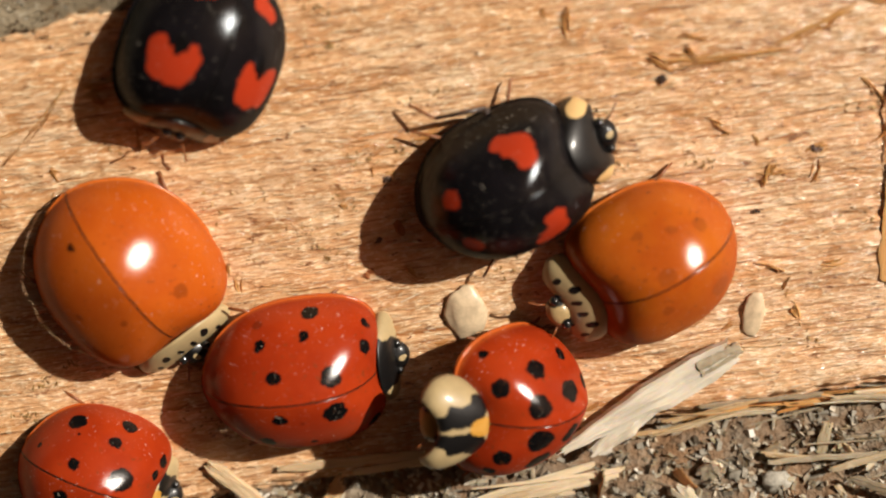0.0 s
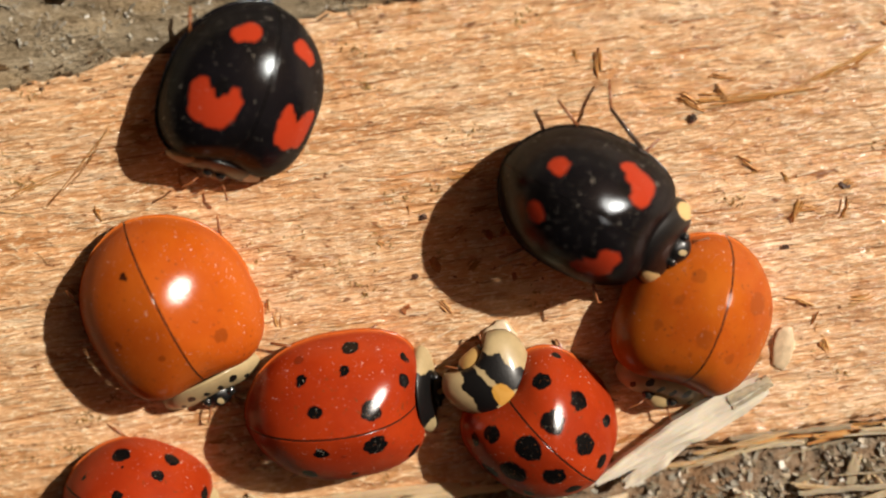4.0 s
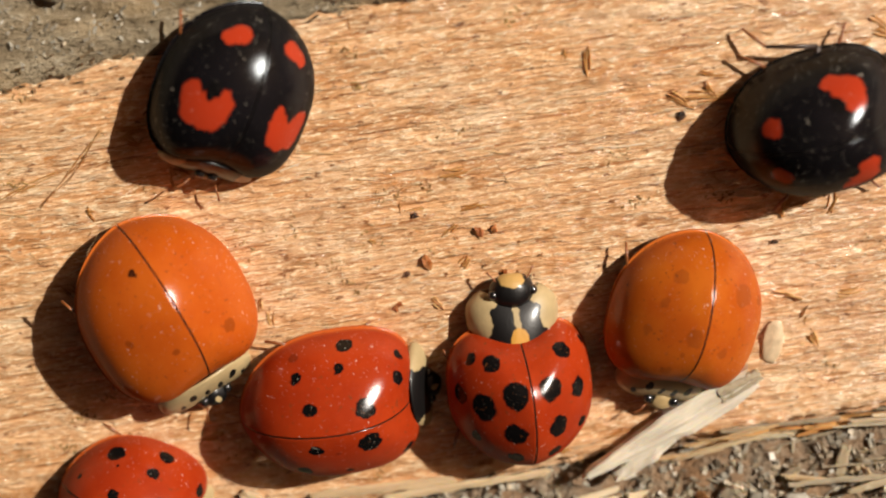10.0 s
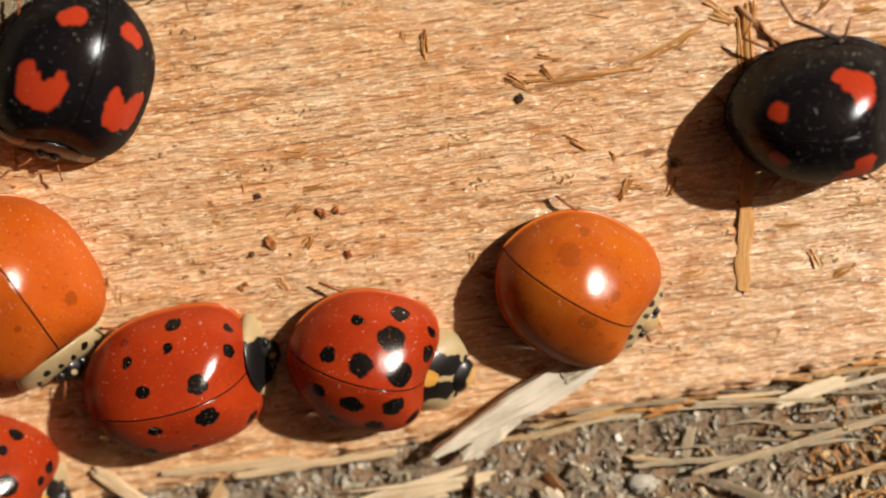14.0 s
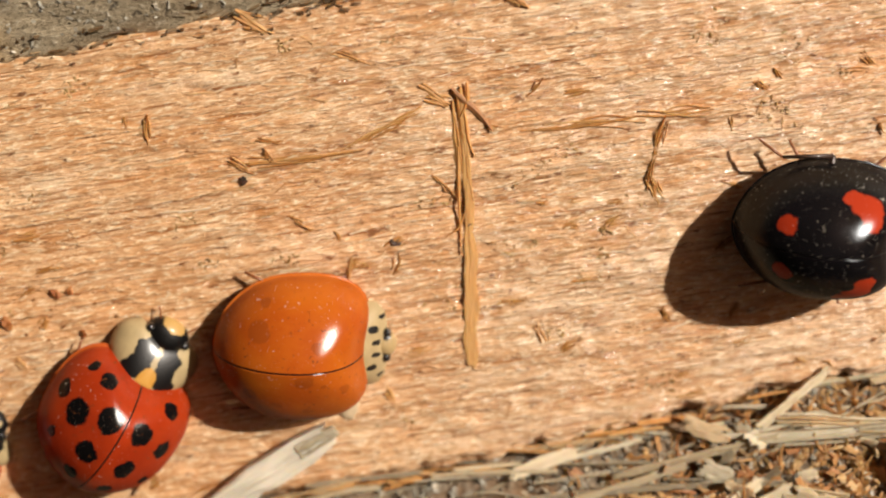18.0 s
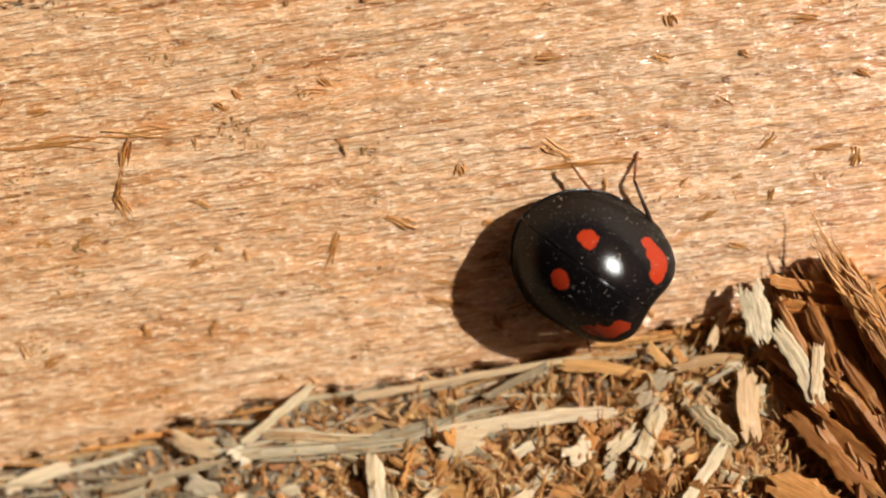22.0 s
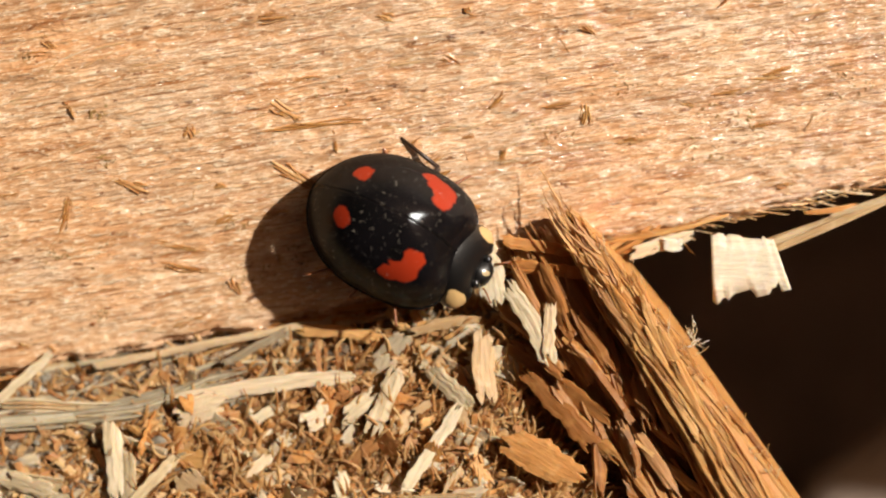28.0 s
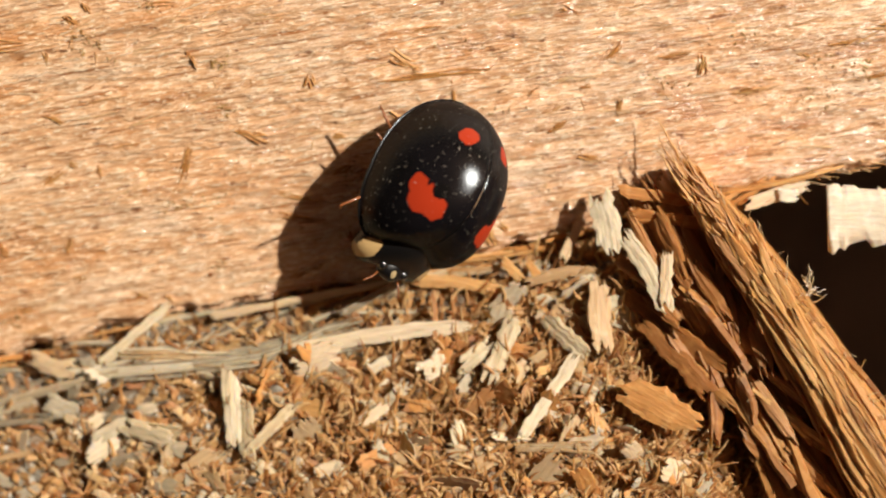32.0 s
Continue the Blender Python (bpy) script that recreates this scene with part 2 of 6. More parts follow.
def wobble(nt, amount=0.17, scale=3.0):
    """Object coordinates in millimetres with an uneven shift, for ragged spots."""
    v = coords(nt)
    n = nt.nodes.new("ShaderNodeTexNoise")
    n.inputs["Scale"].default_value = scale
    n.inputs["Detail"].default_value = 2
    nt.links.new(v, n.inputs["Vector"])
    s = nt.nodes.new("ShaderNodeVectorMath")
    s.operation = "MULTIPLY_ADD"
    nt.links.new(n.outputs["Color"], s.inputs[0])
    s.inputs[1].default_value = (amount * 2, amount * 2, 0)
    s.inputs[2].default_value = (-amount, -amount, 0)
    a = nt.nodes.new("ShaderNodeVectorMath")
    a.operation = "ADD"
    nt.links.new(v, a.inputs[0])
    nt.links.new(s.outputs[0], a.inputs[1])
    return a.outputs[0]


def shell(name, base, deep, layers, size, rim=None, gloss=0.032, suture=(0.05, 0.015, 0.008), dust=0.6, rough=0.45, sheen=0.25, spec=0.3, grain=0.22, tint=(1, 1, 1)):
    """The wing-case surface: two base tones, layers of (spots, colour, strength), a dark seam, dust specks."""
    m, nt, b = shader(name, rough, spec)
    b.inputs["IOR"].default_value = 1.08
    n = noise_of(nt, coords(nt), 0.55, 4, 0.6)
    col = mixed(nt, ramp(nt, n, [(0.35, grey(1.0)), (0.65, grey(0.0))]), base, deep)
    vec = wobble(nt)
    for spots, colour, strength in layers:
        col = mixed(nt, calc(nt, "MULTIPLY", spot_mask(nt, vec, spots, 0.1, size), strength), col, colour)
    sep = nt.nodes.new("ShaderNodeSeparateXYZ")
    nt.links.new(coords(nt), sep.inputs[0])
    if rim:
        edge = nt.nodes.new("ShaderNodeMapRange")
        edge.inputs["From Min"].default_value = size[3] + 0.22
        edge.inputs["From Max"].default_value = size[3] - 0.05
        nt.links.new(sep.outputs[2], edge.inputs["Value"])
        col = mixed(nt, calc(nt, "MULTIPLY", edge.outputs[0], 0.4), col, rim)
    seam = calc(nt, "LESS_THAN", calc(nt, "ABSOLUTE", sep.outputs[1]), 0.03)
    col = mixed(nt, seam, col, suture)
    d = noise_of(nt, coords(nt), 8.5, 3, 0.65)
    patch = noise_of(nt, coords(nt), 0.7, 2, 0.5)
    specks = calc(nt, "MULTIPLY", ramp(nt, d, [(0.64, grey(0.0)), (0.69, grey(1.0))]), ramp(nt, patch, [(0.46, grey(0.15)), (0.64, grey(1.0))]))
    col = mixed(nt, calc(nt, "MULTIPLY", specks, dust), col, (0.62, 0.55, 0.45))
    dirt = calc(nt, "MULTIPLY", ramp(nt, noise_of(nt, coords(nt, shift=(7, 3, 1)), 7.0, 3, 0.6), [(0.625, grey(0.0)), (0.68, grey(0.85))]), ramp(nt, patch, [(0.38, grey(1.0)), (0.56, grey(0.25))]))
    if rim:
        col = mixed(nt, dirt, col, (0.10, 0.035, 0.012))
    nt.links.new(col, b.inputs["Base Color"])
    fine = noise_of(nt, coords(nt), 14.0, 3, 0.6)
    relief(nt, b, calc(nt, "MULTIPLY_ADD", n, 1.5, calc(nt, "MULTIPLY", fine, 0.35)), 0.25, 0.05)
    polish = nt.nodes.new("ShaderNodeBsdfGlossy")
    polish.distribution = "BECKMANN"
    polish.inputs["Roughness"].default_value = sheen
    polish.inputs["Color"].default_value = (*tint, 1)
    film = nt.nodes.new("ShaderNodeBump")
    film.inputs["Strength"].default_value = 0.25
    film.inputs["Distance"].default_value = 0.05 * MM
    nt.links.new(calc(nt, "MULTIPLY_ADD", n, 0.8, calc(nt, "MULTIPLY", fine, grain)), film.inputs["Height"])
    nt.links.new(film.outputs[0], polish.inputs["Normal"])
    both_layers = nt.nodes.new("ShaderNodeMixShader")
    nt.links.new(calc(nt, "MULTIPLY_ADD", specks, -gloss, gloss), both_layers.inputs[0])
    nt.links.new(b.outputs[0], both_layers.inputs[1])
    nt.links.new(polish.outputs[0], both_layers.inputs[2])
    nt.links.new(both_layers.outputs[0], nt.nodes["Material Output"].inputs[0])
    return m


def plate(name, base, layers):
    m, nt, b = shader(name, 0.45, 0.3, 0.35, 0.2)
    n = noise_of(nt, coords(nt), 2.0, 3, 0.6)
    col = mixed(nt, ramp(nt, n, [(0.4, grey(0.35)), (0.65, grey(0.0))]), base, tuple(0.6 * v for v in base))
    vec = wobble(nt, 0.09, 3.0)
    for spots, colour, strength in layers:
        col = mixed(nt, calc(nt, "MULTIPLY", spot_mask(nt, vec, spots, 0.08), strength), col, colour)
    nt.links.new(col, b.inputs["Base Color"])
    relief(nt, b, noise_of(nt, coords(nt), 12, 3), 0.2, 0.04)
    return m


def plain(name, colour, rough=0.4, coat=0.0):
    m, nt, b = shader(name, rough, 0.5, coat, 0.12)
    n = noise_of(nt, coords(nt), 4.0, 3, 0.6)
    nt.links.new(mixed(nt, ramp(nt, n, [(0.35, grey(0.5)), (0.65, grey(0.0))]), colour, tuple(0.5 * v for v in colour)), b.inputs["Base Color"])
    return m


WOOD = fresh_wood()
GREYWOOD = weathered_wood()
SOIL = soil()
DARKSOIL = dark_soil()
CHIP = {
    "pale": chip_wood("pale_chip", (0.52, 0.37, 0.22), (0.62, 0.47, 0.30), (0.70, 0.57, 0.40), per_object),
    "tan": chip_wood("tan_chip", (0.42, 0.26, 0.125), (0.52, 0.35, 0.185), (0.61, 0.46, 0.29), per_object),
    "cream": chip_wood("cream_chip", (0.47, 0.36, 0.21), (0.56, 0.45, 0.29), (0.65, 0.55, 0.39), per_object, crack=0.45),
    "grey": chip_wood("grey_chip", (0.25, 0.195, 0.125), (0.34, 0.28, 0.19), (0.45, 0.38, 0.27), per_object),
    "orange": chip_wood("orange_chip", (0.48, 0.20, 0.055), (0.57, 0.27, 0.085), (0.66, 0.38, 0.15), per_object),
    "brown": chip_wood("brown_chip", (0.27, 0.115, 0.04), (0.38, 0.175, 0.06), (0.50, 0.26, 0.11), per_object),
    "white": chip_wood("white_flake", (0.70, 0.61, 0.47), (0.80, 0.74, 0.62), (0.84, 0.80, 0.70), per_object, 0.7),
    "ash": chip_wood("ash_chip", (0.42, 0.33, 0.21), (0.53, 0.44, 0.30), (0.62, 0.53, 0.39), per_object),
    "bleached": chip_wood("bleached_chip", (0.56, 0.48, 0.36), (0.62, 0.54, 0.42), (0.68, 0.61, 0.50), per_object, grain=(0.5, 5, 5), crack=0.35),
    "dark": chip_wood("dark_crumb", (0.02, 0.012, 0.008), (0.05, 0.025, 0.015), (0.11, 0.05, 0.03), per_object),
    "bundle": chip_wood("bundle_wood", (0.42, 0.185, 0.053), (0.50, 0.24, 0.075), (0.60, 0.335, 0.13), per_object, grain=(0.22, 5.5, 5.5), crack=0.12),
    "slab": chip_wood("slab_wood", (0.27, 0.105, 0.027), (0.35, 0.145, 0.039), (0.44, 0.21, 0.063), per_object, grain=(0.4, 4.5, 4.5), crack=0.5),
    "split": chip_wood("split_wood", (0.56, 0.28, 0.095), (0.61, 0.33, 0.125), (0.67, 0.40, 0.17), per_object, crack=0.3),
    "tuft": chip_wood("tuft_fibre", (0.36, 0.145, 0.034), (0.47, 0.215, 0.062), (0.58, 0.32, 0.12), per_object),
    "rust": chip_wood("rust_crumb", (0.15, 0.04, 0.012), (0.28, 0.085, 0.025), (0.40, 0.16, 0.05), per_object),
}
DUST = chip_wood("sawdust", (0.28, 0.10, 0.030), (0.47, 0.22, 0.070), (0.63, 0.39, 0.175), per_island, crack=0.25)
LITTER = chip_wood("soil_litter", (0.10, 0.07, 0.04), (0.24, 0.185, 0.12), (0.50, 0.42, 0.30), per_island)
FRASS = chip_wood("frass", (0.17, 0.08, 0.02), (0.34, 0.18, 0.055), (0.50, 0.31, 0.12), per_island)
FIBRE = chip_wood("wood_fibre", (0.46, 0.21, 0.07), (0.68, 0.40, 0.18), (0.86, 0.66, 0.42), per_island, 0.3, 0.8)
CHIP_FINE = chip_wood("fine_shreds", (0.34, 0.13, 0.035), (0.52, 0.24, 0.07), (0.62, 0.36, 0.15), per_island)
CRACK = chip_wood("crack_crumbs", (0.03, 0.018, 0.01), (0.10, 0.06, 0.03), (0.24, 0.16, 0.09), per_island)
GRIT = grain_stone("grit", per_island)
STONE = grain_stone("pebble_stone", per_object, (0.20, 0.175, 0.135), 0.68)
PALE = plain("pale_wax", (0.62, 0.47, 0.30), 0.5, 0.2)
ROCK = plain("brown_rock", (0.30, 0.235, 0.195), 0.9)


# ---------------------------------------------------------------- mesh tools
def mesh_of(name, verts, faces, material, smooth=True):
    me = bpy.data.meshes.new(name)
    me.from_pydata([(x * MM, y * MM, z * MM) for x, y, z in verts], [], faces)
    me.materials.append(material)
    if smooth:
        me.polygons.foreach_set("use_smooth", [True] * len(me.polygons))
    me.update()
    return me


def part(name, me, parent=None, label=""):
    ob = new(name, me)
    if parent is not None:
        ob.parent = parent
    if label:
        tagged(ob, label)
    return ob


def between(x, table):
    xs, ys = zip(*table)
    return float(np.interp(x, xs, ys))


# unseen beyond x = 60, where LOWER is bent outward to shade the gap
LOWER = ((-60, -20.0), (-16.3, -10.6), (-0.7, -7.4), (3.2, -6.5), (11.2, -5.0), (18.8, -3.3), (24.2, -1.8), (33, -0.3), (38.1, 1.0), (43.5, 2.3), (47.2, 3.1), (52.2, 4.2), (58, 5.4), (70, 5.0), (90, -2.0), (130, -22.0), (300, -75.0))
UPPER = ((-60, -3.0), (-13.3, 6.5), (-4.8, 8.6), (3.3, 10.1), (10.2, 11.4), (18.9, 12.3), (25, 13.4), (27.5, 14.0), (40, 16.4), (100, 28.0), (300, 50.0))
DEPTH = -100.0


def rough_at(x, y, s, seed=0.0):
    return noise.noise(Vector((x * s, y * s, seed)))


def along(x, y):
    """Plan coordinates along and across the grain."""
    c, s = math.cos(radians(GRAIN)), math.sin(radians(GRAIN))
    return x * c + y * s, -x * s + y * c


def lower_edge(x):
    return between(x, LOWER) + 0.30 * rough_at(x, 0, 0.8, 3.0) + 0.16 * rough_at(x, 0, 3.1, 7.0)


def upper_edge(x):
    return between(x, UPPER) + 0.35 * rough_at(x, 0, 0.5, 11.0) + 0.15 * rough_at(x, 0, 2.3, 5.0)


def wood_z(x, y):
    u, v = along(x, y)
    z = 0.10 * noise.noise(Vector((u * 0.12, v * 1.1, 1.0))) + 0.06 * noise.noise(Vector((u * 0.5, v * 4.0, 9.0)))
    return z - 0.05 + 0.06 * noise.noise(Vector((u * 1.5, v * 5.0, 14.0)))


def gap_edge(y):
    """Where the bank ends at the dark gap."""
    return 41.6 + 0.7 * (2.8 - y)


def bank_z(x, y):
    """Height of the crumbly bank that lies against the timber's lower edge."""
    d = between(x, LOWER) - y
    slope = between(x, ((0, 0.28), (12, 0.38), (26, 0.62), (60, 0.62)))
    z = -0.45 + slope * max(d, -0.8) * (1.0 if d < 9 else 0.0) + (slope * 9 if d >= 9 else 0.0)
    z -= 1.1 * math.exp(-((d - 0.1) / 0.65) ** 2) * between(x, ((2, 0.3), (9, 1))) * (0.6 + 0.8 * rough_at(x, 0, 0.35, 8.0))
    z -= 2.4 * math.exp(-((gap_edge(y) - x - 2.4) / 2.2) ** 2) * between(d, ((3.0, 0), (5.0, 1)))
    return z + 0.38 * rough_at(x, y, 0.5, 2.0) + 0.30 * rough_at(x, y, 1.5, 4.0)


def sheet(name, xs, ts, place, material, skirt=None, tuck=0.0):
    """A grid of places; skirt drops its rim to that height, tuck undercuts its last side."""
    verts = [place(x, t) for x in xs for t in ts]
    n = len(ts)
    faces = [(i * n + j, i * n + j + 1, (i + 1) * n + j + 1, (i + 1) * n + j) for i in range(len(xs) - 1) for j in range(n - 1)]
    faces = [f[::-1] for f in faces]
    if skirt is not None:
        rim = [i * n for i in range(len(xs))] + [(len(xs) - 1) * n + j for j in range(1, n)]
        rim += [i * n + n - 1 for i in range(len(xs) - 2, -1, -1)] + [j for j in range(n - 2, 0, -1)]
        k = len(verts)
        verts += [(verts[i][0] - (tuck if i >= (len(xs) - 1) * n else 0), verts[i][1] - 0.7 * (tuck if i >= (len(xs) - 1) * n else 0), skirt) for i in rim]
        c = len(rim)
        faces += [(rim[i], k + i, k + (i + 1) % c, rim[(i + 1) % c]) for i in range(c)]
    me = mesh_of(name, verts, faces, material)
    bm = bmesh.new()
    bm.from_mesh(me)
    bmesh.ops.recalc_face_normals(bm, faces=bm.faces)
    bm.to_mesh(me)
    bm.free()
    return me


# ---------------------------------------------------------------- the setting
def build_setting():
    g = 3000000.0
    tagged(part("ground", mesh_of("ground", [(-g, -g, DEPTH), (g, -g, DEPTH), (g, g, DEPTH), (-g, g, DEPTH)], [(0, 1, 2, 3)], DARKSOIL, False)), "brown soil in deep shade under the timber", "ground", kind="structure")

    # the added stretch past x = 60 is unseen and blocks sun from the gap
    xs = np.arange(-34, -18, 0.5).tolist() + np.arange(-18, 60.01, 0.14).tolist() + np.arange(62, 290, 4).tolist()
    ts = np.linspace(0, 1, 150).tolist()

    def timber(x, t):
        lo, hi = lower_edge(x), upper_edge(x)
        y = lo + (hi - lo) * t
        z = wood_z(x, y)
        if t < 0.02:
            z -= 0.35
        return (x, y, z)

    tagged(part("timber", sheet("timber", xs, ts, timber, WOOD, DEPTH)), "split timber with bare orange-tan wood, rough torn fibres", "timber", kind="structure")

    xs = np.arange(-34, 60.01, 0.3).tolist() + np.arange(62, 290, 4).tolist()
    ts = (np.linspace(0, 1, 70) ** 1.3).tolist()

    def bark(x, t):
        y = upper_edge(x) + 0.01 + 26 * t
        u, v = along(x, y)
        z = -0.12 + 0.36 * noise.noise(Vector((u * 0.15, v * 0.9, 21))) + 0.26 * noise.noise(Vector((u * 0.7, v * 2.0, 23))) + 0.35 * t
        return (x, y, z)

    tagged(part("weathered_strip", sheet("weathered_strip", xs, ts, bark, GREYWOOD, DEPTH)), "grey weathered outer wood with grit and dark cracks", "weathered wood", kind="structure")

    xs = np.arange(-34, 45.51, 0.25).tolist()
    ts = np.linspace(0, 14, 64).tolist() + np.linspace(16, 60, 12).tolist()

    def bank(x, t):
        x = -34 + (x + 34) / 79.5 * (gap_edge(2.8 - t) + 34)
        y = between(x, LOWER) + 0.5 - t
        return (x, y, bank_z(x, y) - 0.4 * (t < 0.01))

    tagged(part("soil_bank", sheet("soil_bank", xs, ts, bank, SOIL, DEPTH, 19.0)), "crumbly brown soil bank against the timber", "soil", kind="structure")


# ---------------------------------------------------------------- chips and crumbs
def chip_mesh(name, length, width, thick, seed, material, bend=0.0):
    """A torn sliver: straight sides, ragged ends of uneven fibres, a ridged top."""
    rng = random.Random(seed)
    n, c = 7, 6
    taper = rng.uniform(0.45, 1.0), rng.uniform(0.6, 1.0)
    ends = [[rng.random() ** 1.5 for _ in range(c)] for _ in range(2)]
    skew = rng.gauss(0, 0.35)
    lift = [rng.uniform(0, 0.45) for _ in range(c)]
    reach = min(0.28 * length, 0.9 * width)
    verts, faces = [], []
    for layer in (0, 1):
        for i in range(n):
            f = i / (n - 1)
            w = width * 0.5 * min(1.0, taper[0] + f * 2, taper[1] + (1 - f) * 2) * rng.uniform(0.93, 1.04)
            zc = bend * length * (1 - (2 * f - 1) ** 2)
            for j in range(c):
                g = j / (c - 1) * 2 - 1
                x = (f - 0.5) * length + skew * g * width * 0.3
                if i == 0:
                    x += reach * ends[0][j]
                if i == n - 1:
                    x -= reach * ends[1][j]
                z = zc + thick * (lift[j] + rng.uniform(-0.08, 0.08)) * (1 - layer) - thick * 0.9 * layer
                verts.append((x, g * w * (1 - 0.06 * layer), z))
    m = n * c
    for i in range(n - 1):
        for j in range(c - 1):
            a, b, d, e = i * c + j, i * c + j + 1, (i + 1) * c + j + 1, (i + 1) * c + j
            faces += [(a, e, d, b), (m + a, m + b, m + d, m + e)]
    rim = [j for j in range(c)] + [i * c + c - 1 for i in range(1, n)] + [(n - 1) * c + j for j in range(c - 2, -1, -1)] + [i * c for i in range(n - 2, 0, -1)]
    for q in range(len(rim)):
        a, b = rim[q], rim[(q + 1) % len(rim)]
        faces.append((a, b, m + b, m + a))
    return mesh_of(name, verts, faces, material, False)


def strand_mesh(name, length, width, seed, material):
    """One thin torn strand lying along x, a little bowed and tapered to its ends."""
    rng = random.Random(seed)
    bow, m = rng.gauss(0, 0.05) * min(length, 1.2), 5
    verts, faces = [], []
    for j in range(m + 1):
        f = j / m
        y = bow * math.sin(f * math.pi) + 0.25 * width * math.sin(f * 5 + seed)
        t = width * 0.5 * (1 - 0.8 * f ** 3) * (0.45 + min(0.55, f * 2))
        z = 0.012 * rng.random()
        x = (f - 0.5) * length
        verts += [(x, y - t, z - 0.02), (x, y, z + 0.022), (x, y + t, z - 0.02), (x, y, z - 0.05)]
    for j in range(m):
        p, q = j * 4, j * 4 + 4
        for c in range(4):
            d = (c + 1) % 4
            faces.append((p + d, p + c, q + c, q + d))
    faces += [(0, 1, 2, 3), (m * 4 + 3, m * 4 + 2, m * 4 + 1, m * 4)]
    return mesh_of(name, verts, faces, material, False)


def frayed(name, length, width, seed, material):
    """A peeled sliver: a main strand with thinner ones splitting off it."""
    rng = random.Random(seed)
    ob = part(name, strand_mesh(name, length, max(0.05, width * 0.42), seed, material))
    for i in range(max(3, min(6, int(width / 0.06) + 1))):
        ln = length * rng.uniform(0.35, 0.8)
        k = part("strand", strand_mesh("strand", ln, max(0.03, width * rng.uniform(0.15, 0.3)), seed * 7 + i, material), ob)
        k.matrix_local = pose(rng.uniform(-0.5, 0.5) * (length - ln) * 0.9 * MM, rng.uniform(-0.5, 0.5) * width * MM, rng.uniform(-0.015, 0.02) * MM, 0, 0, max(-9, min(9, rng.gauss(0, 3 + 22 * width / length))))
    return ob


CHIP_LABELS = {
    "pale": "pale torn wood chip with ragged ends",
    "tan": "tan wood splinter with frayed fibres",
    "cream": "cream-coloured wood shaving, thin and ragged",
    "grey": "grey weathered wood sliver",
    "orange": "orange-brown raised wood splinter",
    "brown": "dark brown torn wood splinter",
    "white": "white fibrous flake with a jagged rim",
    "ash": "pale weathered wood sliver, frayed at its ends",
    "dark": "small dark crumb",
    "split": "flat orange strip split across the grain",
    "rust": "small rust-brown crumb",
    "slab": "reddish-brown torn wood shard leaning on the bundle",
}
seed_count = [100]


def chip(x, y, z, length, width, turn, tone, pitch=0.0, lean=0.0, thick=None, bend=0.02, where="on the soil bank"):
    seed_count[0] += 1
    t = thick if thick else (0.06 if "bare" in where else max(0.05, min(0.2, 0.22 * width)))
    name = "wood_splinter" if length > 3.2 * width else "wood_chip"
    if "bare" in where and tone in ("orange", "brown", "tan"):
        ob = frayed("fibre_tuft", length, width * 1.3, seed_count[0], CHIP["tuft"])
        z = wood_z(x, y) + 0.02
    elif length > 2.2 * width and length > 2.5 and tone != "split":
        ob = part(name, chip_mesh(name, length, width * (0.6 if length > 7 * width else 0.9), t * 0.6, seed_count[0], CHIP[tone], bend=bend))
        rng = random.Random(seed_count[0])
        for i in range(5):
            ln = length * rng.uniform(0.3, 0.85)
            k = part("strand", chip_mesh("strand", ln, width * rng.uniform(0.15, 0.4), 0.05, seed_count[0] * 9 + i, CHIP[tone], bend=rng.uniform(-0.03, 0.05)), ob)
            k.matrix_local = pose(rng.uniform(-0.5, 0.5) * (length - ln) * MM, rng.uniform(-0.6, 0.6) * width * MM, rng.uniform(-0.03, 0.08) * MM, rng.uniform(-30, 30), rng.gauss(0, 2), rng.gauss(0, 4))
    else:
        if tone == "split":
            z, t = wood_z(x, y) + 0.02, 0.035
        if tone != "split" and "soil" in where:
            ob = part(name, shaving_mesh(name, length, width, 0.5 * t, seed_count[0], tone))
        else:
            ob = part(name, chip_mesh(name, length, width, t, seed_count[0], CHIP[tone], bend=bend))
    ob.matrix_world = pose(x * MM, y * MM, z * MM, lean, pitch, turn)
    return tagged(ob, CHIP_LABELS[tone] + " " + where, "wood chip", group="wood chips " + where)


def blob_mesh(name, r, seed, material, squash=(1, 1, 0.7), smooth=True, rings=6, segs=9, lump=0.18):
    rng = random.Random(seed)
    o = rng.uniform(0, 50)
    verts = []
    for i in range(1, rings):
        p = math.pi * i / rings
        for j in range(segs):
            a = 2 * math.pi * j / segs
            d = Vector((math.sin(p) * math.cos(a), math.sin(p) * math.sin(a), math.cos(p)))
            k = r * (1 + lump * 2 * noise.noise(d * 1.3 + Vector((o, 0, 0))))
            verts.append((d.x * k * squash[0], d.y * k * squash[1], d.z * k * squash[2]))
    top, bot = len(verts), len(verts) + 1
    verts += [(0, 0, r * squash[2]), (0, 0, -r * squash[2])]
    faces = []
    for i in range(rings - 2):
        for j in range(segs):
            k = (j + 1) % segs
            faces.append((i * segs + j, (i + 1) * segs + j, (i + 1) * segs + k, i * segs + k))
    for j in range(segs):
        k = (j + 1) % segs
        faces += [(top, j, k), (bot, (rings - 2) * segs + k, (rings - 2) * segs + j)]
    return mesh_of(name, verts, faces, material, smooth)


